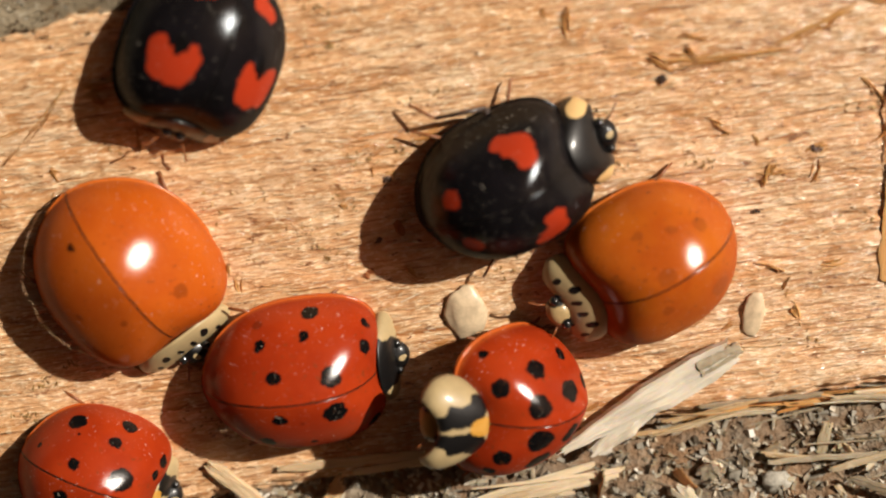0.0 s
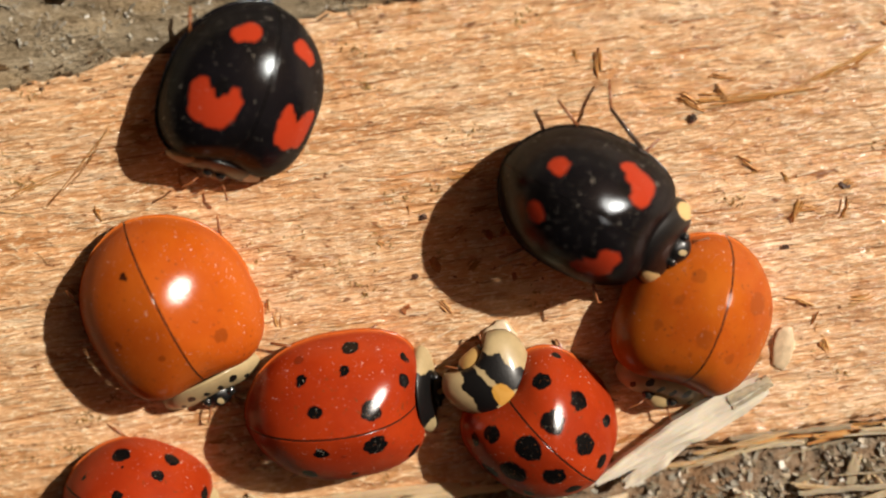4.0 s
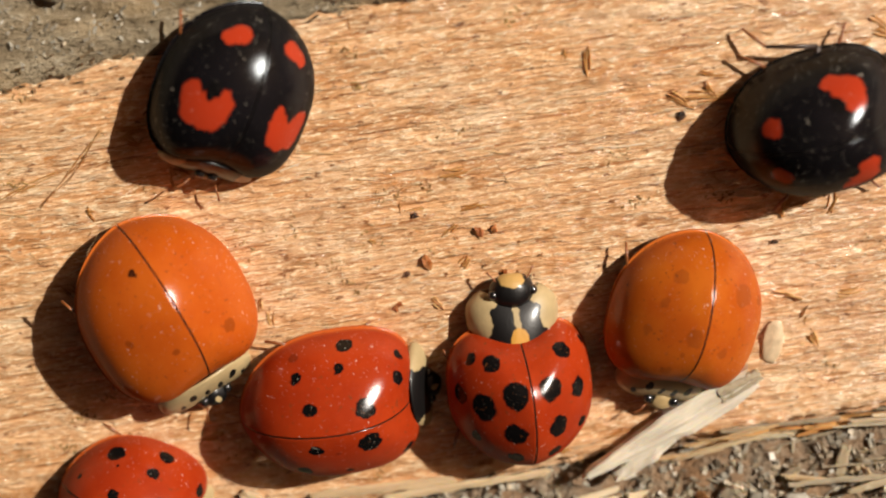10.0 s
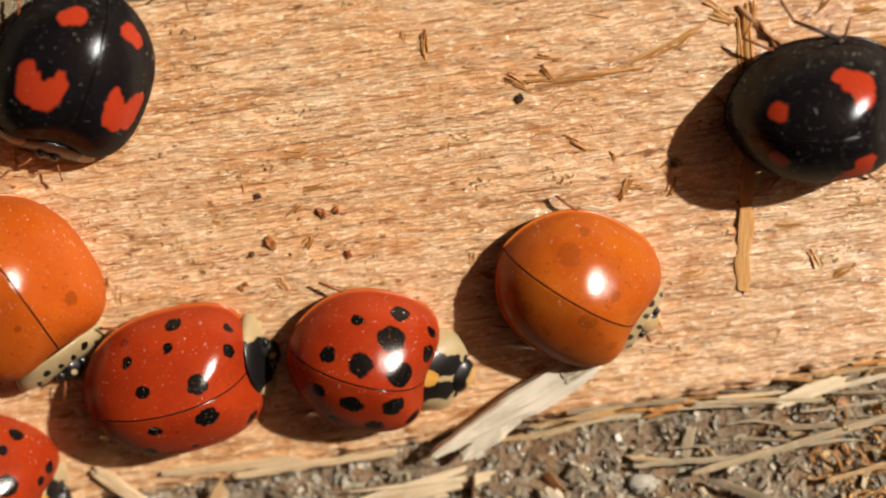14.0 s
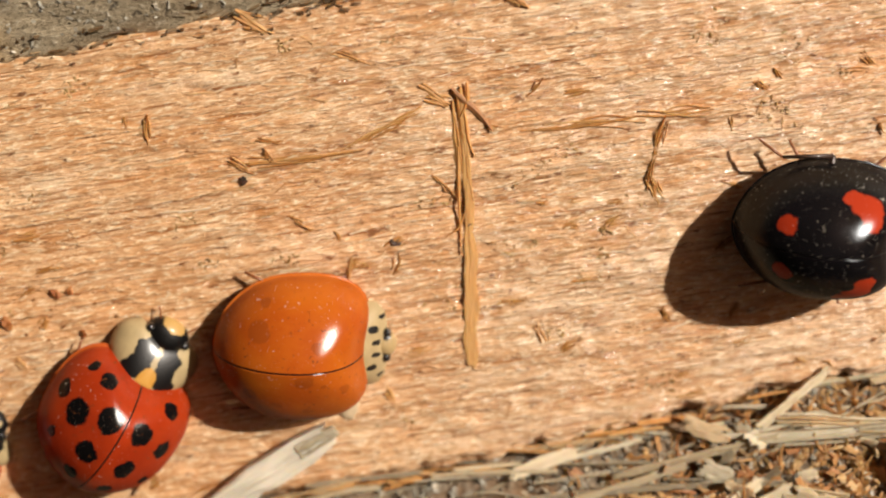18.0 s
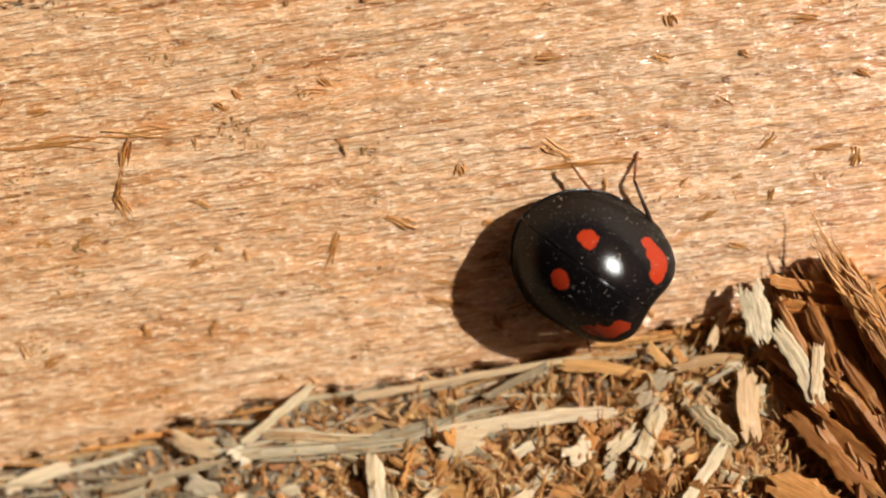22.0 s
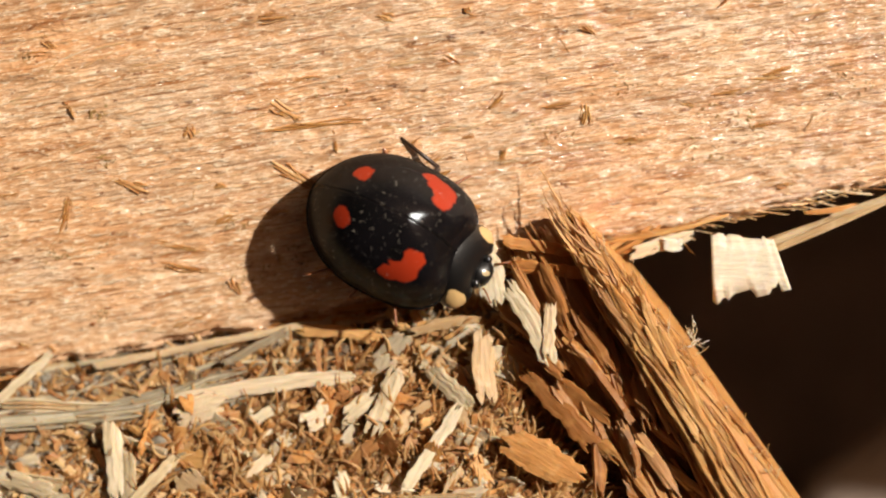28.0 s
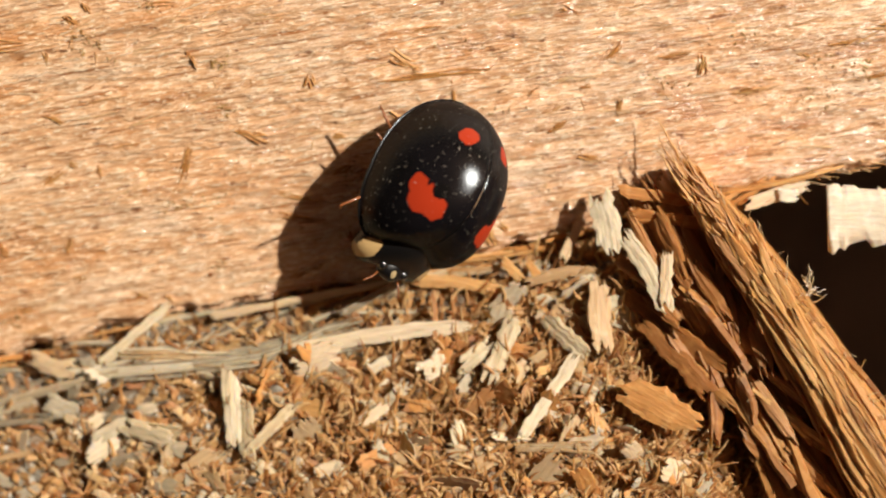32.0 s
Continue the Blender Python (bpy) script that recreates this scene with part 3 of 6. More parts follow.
def crumb(x, y, z, r, tone, where="on the bare wood"):
    seed_count[0] += 1
    ob = part("crumb", blob_mesh("crumb", 0.78 * r, seed_count[0], CHIP[tone], (1, 0.65, 0.3), False, 7, 10, 0.85))
    ob.matrix_world = pose(x * MM, y * MM, z * MM, 0, 0, seed_count[0] * 40 % 360)
    return tagged(ob, CHIP_LABELS[tone] + " " + where, "crumb", group="crumbs " + where)


def pebble(x, y, z, r, squash=(1.2, 0.9, 0.45), turn=0.0):
    seed_count[0] += 1
    ob = part("pebble", blob_mesh("pebble", r, seed_count[0], STONE, squash, True, 8, 12, 0.32))
    ob.matrix_world = pose(x * MM, y * MM, z * MM, 0, 0, turn)
    return tagged(ob, "small pale grey pebble in the soil", "pebble", group="pebbles")


def build_rock():
    x, y, z = (63.0, -25.6, -28.0)
    ob = part("rock", blob_mesh("rock", 9.0, 9, ROCK, (1.5, 0.92, 0.5), True, 12, 18, 0.15))
    ob.matrix_world = pose(x * MM, y * MM, z * MM, 0, 0, 30)
    tagged(ob, "broad grey-brown rock deep below the splintered edge", "rock")


def board_mesh(name, length, half_width, thick, seed, material, cols=11, rows=26, jag=0.3):
    """A split sliver along x with ridged grain; half_width(f) gives its two sides at f from 0 to 1."""
    rng = random.Random(seed)
    ends = [[rng.random() ** 1.4 for _ in range(cols)] for _ in range(2)]
    lift = [rng.uniform(-0.5, 0.5) for _ in range(cols)]
    verts, faces = [], []
    for layer in (0, 1):
        for i in range(rows):
            f = i / (rows - 1)
            lo, hi = half_width(f)
            for j in range(cols):
                g = j / (cols - 1)
                x = length * (f - 0.5)
                x += jag * (ends[0][j] * max(0, 1 - f * 5) - ends[1][j] * max(0, 1 - (1 - f) * 5))
                y = lo + (hi - lo) * g + 0.05 * noise.noise(Vector((f * 9, seed, 0)))
                crown = thick * (0.7 + 0.3 * math.sin(math.pi * g) ** 0.5)
                z = crown + 0.14 * thick * lift[j] + 0.3 * thick * noise.noise(Vector((f * 5, g * 4, seed)))
                verts.append((x, y, z if layer == 0 else -0.5 * thick))
    m = rows * cols
    for i in range(rows - 1):
        for j in range(cols - 1):
            a, b, d, e = i * cols + j, i * cols + j + 1, (i + 1) * cols + j + 1, (i + 1) * cols + j
            faces += [(a, e, d, b), (m + a, m + b, m + d, m + e)]
    rim = [j for j in range(cols)] + [i * cols + cols - 1 for i in range(1, rows)] + [(rows - 1) * cols + j for j in range(cols - 2, -1, -1)] + [i * cols for i in range(rows - 2, 0, -1)]
    for q in range(len(rim)):
        a, b = rim[q], rim[(q + 1) % len(rim)]
        faces.append((a, b, m + b, m + a))
    return mesh_of(name, verts, faces, material, False)


def build_forked_splinter():
    """The large pale sliver beside the ladybirds: a grey tip, a broad middle and a forked torn end."""
    def stem(f):
        return between(f, ((0, -0.12), (0.2, -0.20), (0.42, -0.34), (0.6, -0.56), (0.85, -0.50), (1, -0.30))), between(f, ((0, 0.14), (0.3, 0.34), (0.55, 0.52), (0.8, 0.54), (1, 0.40)))

    def prong(f):
        return between(f, ((0, -0.22), (0.5, -0.34), (1, -0.16))), between(f, ((0, 0.18), (0.5, 0.30), (1, 0.14)))

    ob = part("wood_splinter", board_mesh("wood_splinter", 6.5, stem, 0.26, 5, CHIP["bleached"]))
    ob.matrix_world = pose(6.40 * MM, -4.85 * MM, 0.45 * MM, 0, 1, 33)
    k = part("prong", board_mesh("prong", 2.9, prong, 0.22, 6, CHIP["bleached"], 9, 16), ob)
    k.matrix_local = pose(-0.95 * MM, -0.42 * MM, -0.05 * MM, 0, 0, 7)
    k = part("grey_tip", board_mesh("grey_tip", 1.5, lambda f: (-0.24 + 0.1 * f, 0.30 - 0.06 * f), 0.16, 7, CHIP["grey"], 9, 12, 0.08), ob, "grey weathered end of the splinter")
    k.matrix_local = pose(2.72 * MM, 0.04 * MM, 0.15 * MM, 0, 0, -3)
    tagged(ob, "pale forked wood splinter with a torn grey tip", "wood chip", group="wood chips on the soil bank")


def build_split_strip():
    """The long flat strip lifted across the grain, with slivers tearing off it."""
    def side(f):
        w = between(f, ((0, 0.04), (0.12, 0.09), (0.3, 0.13), (0.5, 0.15), (0.62, 0.22), (0.95, 0.22), (1, 0.15)))
        bow = 0.10 * math.sin(4 * f)
        return bow - w * (1 + 0.5 * noise.noise(Vector((f * 14, 2, 0)))), bow + w * (1 + 0.5 * noise.noise(Vector((f * 11, 7, 0))))

    ob = part("split_strip", board_mesh("split_strip", 9.6, side, 0.035, 12, CHIP["split"], 7, 60))
    ob.matrix_world = pose(13.58 * MM, 3.75 * MM, 0.012 * MM, 0, 0, -87.5)
    rng = random.Random(71)
    for x, y, ln, w, turn in ((-4.0, 0.35, 1.9, 0.22, 38), (-4.3, 0.1, 1.2, 0.16, -12), (-3.2, 0.22, 1.5, 0.14, 12), (-1.0, -0.16, 3.6, 0.12, -1), (-0.2, -0.35, 0.9, 0.10, -40)):
        k = part("sliver", strand_mesh("sliver", ln, w, rng.randrange(999), CHIP[rng.choice(("orange", "rust", "brown"))]), ob)
        k.matrix_local = pose(x * MM, y * MM, 0.05 * MM, 0, 0, turn)
    tagged(ob, "flat orange strip split across the grain of the bare wood", "wood strip")


def shaving_mesh(name, length, width, thick, seed, tone):
    """A shaving with uneven sides and torn ends."""
    rng = random.Random(seed)
    ends = rng.uniform(0.5, 1.0), rng.uniform(0.5, 1.0)
    lean = rng.gauss(0, 0.12) * width

    def side(f):
        w = 0.5 * width * min(1.0, ends[0] + 4 * f, ends[1] + 4 * (1 - f))
        mid = lean * math.sin(math.pi * f)
        low, high = (0.3 * noise.noise(Vector((f * 3, seed, k))) + 0.3 * noise.noise(Vector((f * 11, seed, k + 1))) for k in (1, 5))
        return mid - w * (1 + low), mid + w * (1 + high)

    return board_mesh(name, length, side, thick, seed, CHIP[tone], 9, max(10, min(26, int(length * 6))), min(0.28 * length, 0.9 * width))


def slip(x, y, z, length, width, turn, pitch, tone):
    """A lone shaving on the bank."""
    seed_count[0] += 1
    name = "wood_splinter" if length > 3.2 * width else "wood_chip"
    ob = part(name, shaving_mesh(name, length, width, max(0.05, min(0.12, 0.16 * width)), seed_count[0], tone))
    ob.matrix_world = pose(x * MM, y * MM, z * MM, random.Random(seed_count[0]).gauss(0, 10), pitch, turn)
    return tagged(ob, CHIP_LABELS[tone] + " on the soil bank", "wood chip", group="wood chips on the soil bank")


def ribbon(label, tones, points, width, count, seed):
    """Long fibres lying side by side along a bent line."""
    rng = random.Random(seed)
    ts = [i / (len(points) - 1) for i in range(len(points))]
    root = None
    for k in range(count):
        a0, a1 = rng.uniform(0, 0.25), rng.uniform(0.75, 1.0)
        off, w, ph = width * ((k + 0.5) / count - 0.5), width / count * rng.uniform(0.8, 1.6), rng.uniform(0, 6)
        verts, faces, n = [], [], 22
        for i in range(n + 1):
            f = a0 + (a1 - a0) * i / n
            x, y, z = (float(np.interp(f, ts, [p[c] for p in points])) for c in range(3))
            o = off * (1 - 0.5 * f) + 0.03 * math.sin(9 * f + ph)
            h = 0.5 * w * min(1, 0.3 + 5 * min(i, n - i) / n)
            zz = z + 0.06 * math.sin(5 * f + ph)
            verts += [(x, y + o - h, zz - 0.03), (x, y + o, zz + 0.4 * w), (x, y + o + h, zz - 0.03), (x, y + o, zz - 0.07)]
        for i in range(n):
            for c in range(4):
                d = (c + 1) % 4
                faces.append((i * 4 + d, i * 4 + c, i * 4 + 4 + c, i * 4 + 4 + d))
        faces += [(0, 1, 2, 3), (n * 4 + 3, n * 4 + 2, n * 4 + 1, n * 4)]
        ob = part("fibre_strip" if root is None else "strand", mesh_of("strand", verts, faces, CHIP[rng.choice(tones)], False), root)
        root = root or ob
    tagged(root, label, "wood fibres")


def build_fibre_strips():
    ribbon("long grey weathered wood fibre strip bent over the soil bank", ("grey", "ash", "grey"), ((23.03, -3.27, 0.80), (25.65, -3.01, 1.05), (28.24, -2.71, 1.14), (29.53, -2.24, 0.99), (30.54, -1.78, 0.81), (32.38, -1.36, 0.74)), 0.62, 7, 21)
    ribbon("tan frayed wood fibre strip lying on the soil bank", ("tan", "ash", "cream"), ((22.40, -2.80, 0.34), (24.88, -2.66, 0.64), (26.75, -2.65, 0.84), (28.60, -2.55, 0.98)), 0.55, 5, 22)


def build_chips():
    build_forked_splinter()
    build_split_strip()
    build_fibre_strips()
    slip(32.34, -1.95, 1.21, 6.13, 0.50, 9, -2, "pale")
    slip(30.32, -2.62, 1.28, 1.83, 0.93, 17, 5, "pale")
    slip(24.21, -2.01, 0.34, 3.11, 0.34, 39, 9, "cream")
    slip(32.07, -0.84, 0.30, 2.45, 0.29, 26, 9, "grey")
    slip(30.64, -0.78, 0.10, 8.03, 0.25, 11, 0, "tan")
    slip(34.94, -0.47, 0.37, 3.18, 0.41, -5, -10, "orange")
    slip(34.12, -1.23, 1.07, 1.76, 0.15, -88, -29, "brown")
    slip(36.24, -2.14, 1.90, 2.44, 0.58, -116, -27, "cream")
    slip(35.46, -2.28, 1.81, 1.50, 0.58, 35, 13, "cream")
    slip(28.84, -4.51, 2.40, 2.17, 0.37, 42, 20, "cream")
    slip(27.48, -4.13, 2.00, 2.47, 0.58, -84, -30, "cream")
    slip(34.05, -2.67, 1.73, 1.14, 0.68, 32, 12, "pale")
    slip(27.98, -4.62, 2.35, 2.0, 0.56, -85, -28, "cream")
    slip(27.36, -3.30, 1.80, 1.2, 0.36, -86, -30, "cream")
    slip(24.80, -4.85, 2.10, 2.2, 0.62, -16, -8, "cream")
    slip(26.02, -5.25, 2.30, 1.3, 0.50, 18, -5, "ash")
    slip(23.45, -4.75, 1.95, 1.5, 0.45, 30, 8, "ash")
    pebble(28.92, -3.63, 1.50, 0.24)
    slip(39.66, 1.88, 1.15, 2.28, 0.81, -77, -25, "cream")
    slip(40.88, 0.55, 2.1, 3.17, 0.58, -57, -29, "cream")
    slip(38.69, 1.14, 0.42, 1.78, 0.31, -119, -21, "tan")
    slip(39.51, -0.97, 1.78, 2.67, 0.68, -88, -30, "tan")
    slip(38.37, -1.65, 1.93, 1.93, 0.58, -37, -27, "cream")
    slip(37.78, -3.23, 2.98, 3.24, 0.39, -128, -23, "cream")
    slip(41.5, 0.42, 2.4, 1.90, 0.37, -95, -29, "pale")
    slip(41.35, 2.75, 0.95, 2.75, 0.37, -8, -7, "orange")
    slip(41.6, 2.05, 1.2, 2.75, 0.44, -4, -11, "orange")
    slip(41.83, -1.38, 2.36, 4.24, 0.58, -32, -26, "slab")
    slip(42.87, -0.76, 2.22, 3.93, 0.68, -49, -29, "slab")
    slip(43.56, -0.69, 2.48, 3.78, 0.61, -55, -30, "slab")
    slip(41.78, -2.08, 2.76, 3.51, 0.61, -42, -29, "slab")
    slip(42.50, -0.59, 2.26, 2.01, 0.44, -61, -30, "orange")
    slip(41.15, -3.33, 3.76, 3.20, 1.02, -23, -23, "orange")
    slip(38.23, -0.00, 0.80, 2.42, 0.34, 12, -1, "tan")
    slip(36.69, 0.12, 0.38, 1.12, 0.31, -43, -28, "orange")
    slip(37.46, 0.08, 0.52, 1.06, 0.27, -47, -29, "orange")
    slip(-5.03, -9.41, 0.31, 2.04, 0.71, -56, -12, "cream")
    slip(-3.46, -8.37, 0.17, 1.77, 0.47, 59, 5, "tan")
    slip(-2.89, -9.40, 0.38, 1.58, 0.71, 44, 9, "cream")
    slip(-1.28, -10.00, 0.65, 1.65, 0.71, -44, -13, "cream")
    slip(-6.49, -8.05, 0.10, 2.46, 0.51, -41, -0, "tan")
    slip(-9.09, -10.34, 0.29, 4.54, 0.54, 16, 1, "ash")
    slip(1.77, -10.17, 0.93, 2.24, 0.41, 25, 2, "cream")
    slip(1.02, -9.45, 0.66, 1.55, 0.54, -104, -15, "ash")
    slip(4.33, -9.75, 1.05, 1.40, 0.37, 65, 14, "cream")
    slip(6.29, -9.47, 1.18, 2.44, 0.68, 36, 7, "tan")
    slip(8.19, -9.65, 1.38, 1.85, 0.44, 28, 4, "cream")
    slip(0.10, -10.46, 0.82, 1.05, 0.68, 28, 3, "white")
    slip(-2.79, -7.17, 0.10, 4.85, 0.34, 7, 0, "tan")
    slip(-0.06, -7.07, 0.10, 5.58, 0.27, 10, -0, "tan")
    slip(10.10, -4.94, 0.10, 4.00, 0.15, 7, -0, "grey")
    slip(14.43, -4.72, 0.18, 4.32, 0.18, 3, -2, "ash")
    slip(17.71, -4.00, 0.12, 3.48, 0.18, 16, 1, "ash")
    slip(16.51, -5.56, 0.85, 8.99, 0.26, 18, 1, "ash")
    slip(18.60, -6.29, 1.55, 4.41, 0.19, 17, -1, "tan")
    slip(17.92, -5.14, 0.79, 5.76, 0.20, 7, -5, "grey")
    slip(12.62, -6.58, 0.72, 4.54, 0.18, 7, -4, "grey")
    slip(19.04, -5.74, 1.32, 1.38, 0.37, 41, 11, "cream")
    slip(19.02, -7.30, 2.13, 1.34, 0.41, 54, 16, "cream")
    slip(14.27, -7.48, 1.41, 3.12, 0.31, -14, -14, "grey")
    slip(16.07, -4.35, 0.16, 2.68, 0.44, 21, 2, "pale")
    slip(21.06, -3.90, 0.72, 5.72, 0.33, 15, -1, "ash")
    slip(21.40, -3.05, 0.33, 1.74, 0.58, -14, -15, "tan")
    slip(27.38, -3.85, 1.70, 1.03, 0.41, -65, -29, "cream")
    slip(27.74, -3.47, 1.50, 3.16, 0.27, -14, -15, "cream")
    chip(3.41, -7.92, 0.33, 5.21, 0.70, 14, "pale")
    chip(10.52, -8.96, 1.16, 1.47, 0.52, -4, "orange", pitch=-7)
    chip(11.67, -8.99, 1.31, 2.76, 0.67, 33, "tan", pitch=6)
    chip(9.52, -9.52, 1.26, 1.96, 0.41, 49, "pale", pitch=11)
    chip(-3.79, -10.26, 0.37, 1.02, 0.44, 22, "tan", pitch=3)
    chip(-6.51, -10.05, 0.16, 1.22, 0.44, 51, "cream", pitch=10)
    chip(3.10, -8.97, 0.49, 1.00, 0.33, 23, "tan", pitch=2)
    chip(11.47, -6.65, 0.51, 2.69, 0.17, -2, "tan", pitch=-6)
    chip(8.50, -5.22, 0.30, 3.17, 0.18, 14, "tan")
    pebble(8.53, -7.21, 0.25, 0.22)
    pebble(9.53, -7.47, 0.43, 0.29)
    pebble(10.72, -7.55, 0.56, 0.40)
    pebble(9.99, -8.59, 0.87, 0.25)
    pebble(2.46, -8.67, 0.25, 0.22)
    chip(21.92, -4.75, 1.04, 5.15, 0.33, 5, "grey", pitch=-8)
    chip(24.32, -3.04, 0.72, 5.16, 0.33, 5, "ash", pitch=-5, bend=0.03)
    chip(28.91, -2.21, 0.80, 4.20, 0.22, 14, "grey", pitch=2, bend=0.03)
    chip(24.66, -5.11, 1.85, 2.75, 1.02, -5, "cream", pitch=-13)
    chip(38.60, -4.85, 3.54, 3.97, 0.44, 2, "tan", pitch=-7)
    chip(22.74, -4.84, 1.33, 1.42, 0.44, 36, "pale", pitch=10)
    chip(38.80, -3.90, 2.99, 1.61, 0.37, 60, "tan", pitch=25)
    chip(32.08, -4.19, 2.17, 1.31, 0.41, 31, "pale", pitch=13)
    chip(33.18, -5.32, 3.00, 1.22, 0.44, 25, "tan", pitch=8)
    chip(30.63, -5.79, 3.00, 1.15, 0.44, 17, "pale", pitch=5)
    chip(35.73, -5.39, 3.44, 1.17, 0.48, 22, "tan", pitch=5)
    chip(25.65, -6.28, 2.72, 2.28, 0.55, 11, "tan", pitch=-2)
    pebble(28.81, -3.76, 1.35, 0.31)
    pebble(23.29, -5.06, 1.37, 0.25)
    chip(45.21, 2.51, 0.35, 2.26, 0.44, 17, "pale", pitch=3)
    chip(50.08, 2.86, 0.25, 6.21, 0.41, 24, "tan", thick=0.12)
    chip(47.87, 2.39, 0.35, 0.49, 0.15, 84, "tan", pitch=12)
    chip(43.41, 2.40, 0.25, 3.34, 0.17, 23, "orange", pitch=3, bend=0.05, where='at the torn edge')
    chip(43.23, 2.11, 0.25, 2.58, 0.13, 33, "orange", pitch=4, bend=0.05, where='at the torn edge')
    chip(43.95, 2.38, 0.25, 2.93, 0.15, 30, "orange", pitch=4, bend=0.05, where='at the torn edge')
    chip(44.76, 2.83, 0.25, 3.50, 0.18, 9, "orange", pitch=3, bend=0.05, where='at the torn edge')
    chip(45.75, 3.06, 0.25, 3.35, 0.15, 13, "orange", pitch=3, bend=0.05, where='at the torn edge')
    chip(45.21, 2.85, 0.25, 1.51, 0.11, -9, "orange", pitch=8, bend=0.05, where='at the torn edge')
    chip(50.60, 3.59, 0.25, 1.85, 0.18, 6, "orange", pitch=6, bend=0.05, where='at the torn edge')
    chip(44.40, 2.53, 0.25, 1.23, 0.13, -135, "orange", pitch=9, bend=0.05, where='at the torn edge')
    chip(45.55, 2.60, 0.50, 0.73, 0.41, -3, "white")
    chip(13.45, 6.08, 0.10, 4.28, 0.41, -87, "orange", where="on the bare wood")
    chip(13.76, 1.42, 0.10, 4.29, 0.37, -91, "orange", where="on the bare wood")
    chip(10.86, 7.12, 0.10, 2.99, 0.24, -150, "brown", where="on the bare wood")
    chip(8.49, 6.25, 0.10, 3.95, 0.24, 7, "orange", where="on the bare wood")
    chip(17.27, 7.26, 0.10, 4.09, 0.24, 7, "brown", where="on the bare wood")
    chip(20.18, 7.61, 0.10, 2.47, 0.18, 4, "orange", where="on the bare wood")
    chip(19.57, 6.28, 0.10, 2.57, 0.22, -103, "orange", where="on the bare wood")
    chip(12.75, 5.34, 0.10, 1.45, 0.18, -43, "orange", where="on the bare wood")
    chip(12.60, 8.22, 0.10, 1.19, 0.41, -28, "tan", where="on the bare wood")
    chip(11.29, 3.34, 0.10, 0.78, 0.26, 21, "brown", where="on the bare wood")
    chip(18.22, 4.10, 0.10, 0.65, 0.30, -145, "orange", where="on the bare wood")
    chip(33.82, 4.64, 0.10, 2.47, 0.30, -36, "orange", where="on the bare wood")
    chip(26.44, 12.97, 0.10, 1.91, 0.22, -7, "brown", where="on the bare wood")
    chip(26.11, 3.60, 0.10, 1.39, 0.30, -108, "orange", where="on the bare wood")
    chip(28.33, 4.59, 0.10, 1.11, 0.37, -17, "orange", where="on the bare wood")
    chip(29.84, 2.46, 0.10, 2.15, 0.15, -10, "orange", where="on the bare wood")
    chip(29.89, 1.84, 0.10, 1.56, 0.15, -10, "orange", where="on the bare wood")
    chip(34.27, 6.53, 0.10, 3.69, 0.17, 6, "brown", where="on the bare wood")
    chip(34.83, 5.95, 0.10, 0.81, 0.18, -86, "brown", where="on the bare wood")
    chip(42.75, 6.74, 0.10, 0.68, 0.26, -96, "orange", where="on the bare wood")
    chip(48.63, 7.95, 0.10, 1.46, 0.26, 8, "orange", where="on the bare wood")
    chip(33.35, 7.02, 0.10, 1.15, 0.30, -24, "brown", where="on the bare wood")
    chip(30.53, -1.74, 0.10, 5.62, 0.15, -174, "orange", where="on the bare wood")
    chip(45.90, 7.05, 0.10, 0.57, 0.18, -19, "orange", where="on the bare wood")
    chip(-12.29, 3.84, 0.08, 3.68, 0.09, -129, "tan", where="on the bare wood")
    chip(-13.67, 3.18, 0.10, 2.58, 0.15, 25, "orange", where="on the bare wood")
    for x, y, r, sq, turn in ((0.74, -2.05, 0.62, (1.0, 1.35, 0.30), 8), (9.72, -2.05, 0.40, (0.85, 1.9, 0.25), -6)):
        flake = part("resin_lump", blob_mesh("resin_lump", r, 40 + int(x), PALE, sq, True, 12, 16, 0.16))
        flake.matrix_world = pose(x * MM, y * MM, 0.05 * MM, 0, 0, turn)
        tagged(flake, "pale smooth waxy lump on the bare wood", "lump", group="pale lumps")
    chip(9.65, 9.60, 0.10, 2.13, 0.18, -22, "orange", where="on the bare wood")
    chip(7.04, 10.60, 0.10, 1.38, 0.44, -30, "brown", where="on the bare wood")
    crumb(6.51, 5.52, 0.02, 0.14, "dark")
    crumb(-1.75, 2.23, 0.02, 0.13, "dark")
    crumb(0.75, 1.80, 0.02, 0.20, "rust")
    crumb(-1.37, 0.69, 0.02, 0.26, "rust")
    crumb(-1.72, 2.23, 0.02, 0.12, "dark")
    crumb(-2.21, -0.76, 0.02, 0.13, "rust")
    crumb(-1.99, 0.28, 0.02, 0.13, "dark")
    crumb(1.15, 0.29, 0.02, 0.16, "rust")
    crumb(-2.34, -0.86, 0.02, 0.12, "rust")
    crumb(9.57, 1.34, 0.02, 0.12, "dark")
    crumb(13.68, 3.95, 0.02, 0.12, "dark")
    crumb(6.50, 5.44, 0.02, 0.13, "dark")
    crumb(0.30, 1.70, 0.02, 0.19, "rust")
    crumb(11.29, 3.36, 0.02, 0.17, "dark")
    crumb(26.80, -0.07, 0.02, 0.09, "rust")
    crumb(24.98, 11.83, 0.02, 0.14, "brown")
    crumb(21.35, 12.21, 0.02, 0.13, "brown")
    pebble(-12.67, 9.50, 0.12, 0.43)
    pebble(-12.57, 9.49, 0.12, 0.40)
    pebble(-0.69, 11.52, 0.12, 0.22)
    pebble(-2.54, 10.79, 0.12, 0.19)
    pebble(16.85, 13.92, 0.12, 0.19)
    pebble(14.12, 13.85, 0.12, 0.16)
    pebble(11.34, 12.98, 0.12, 0.19)
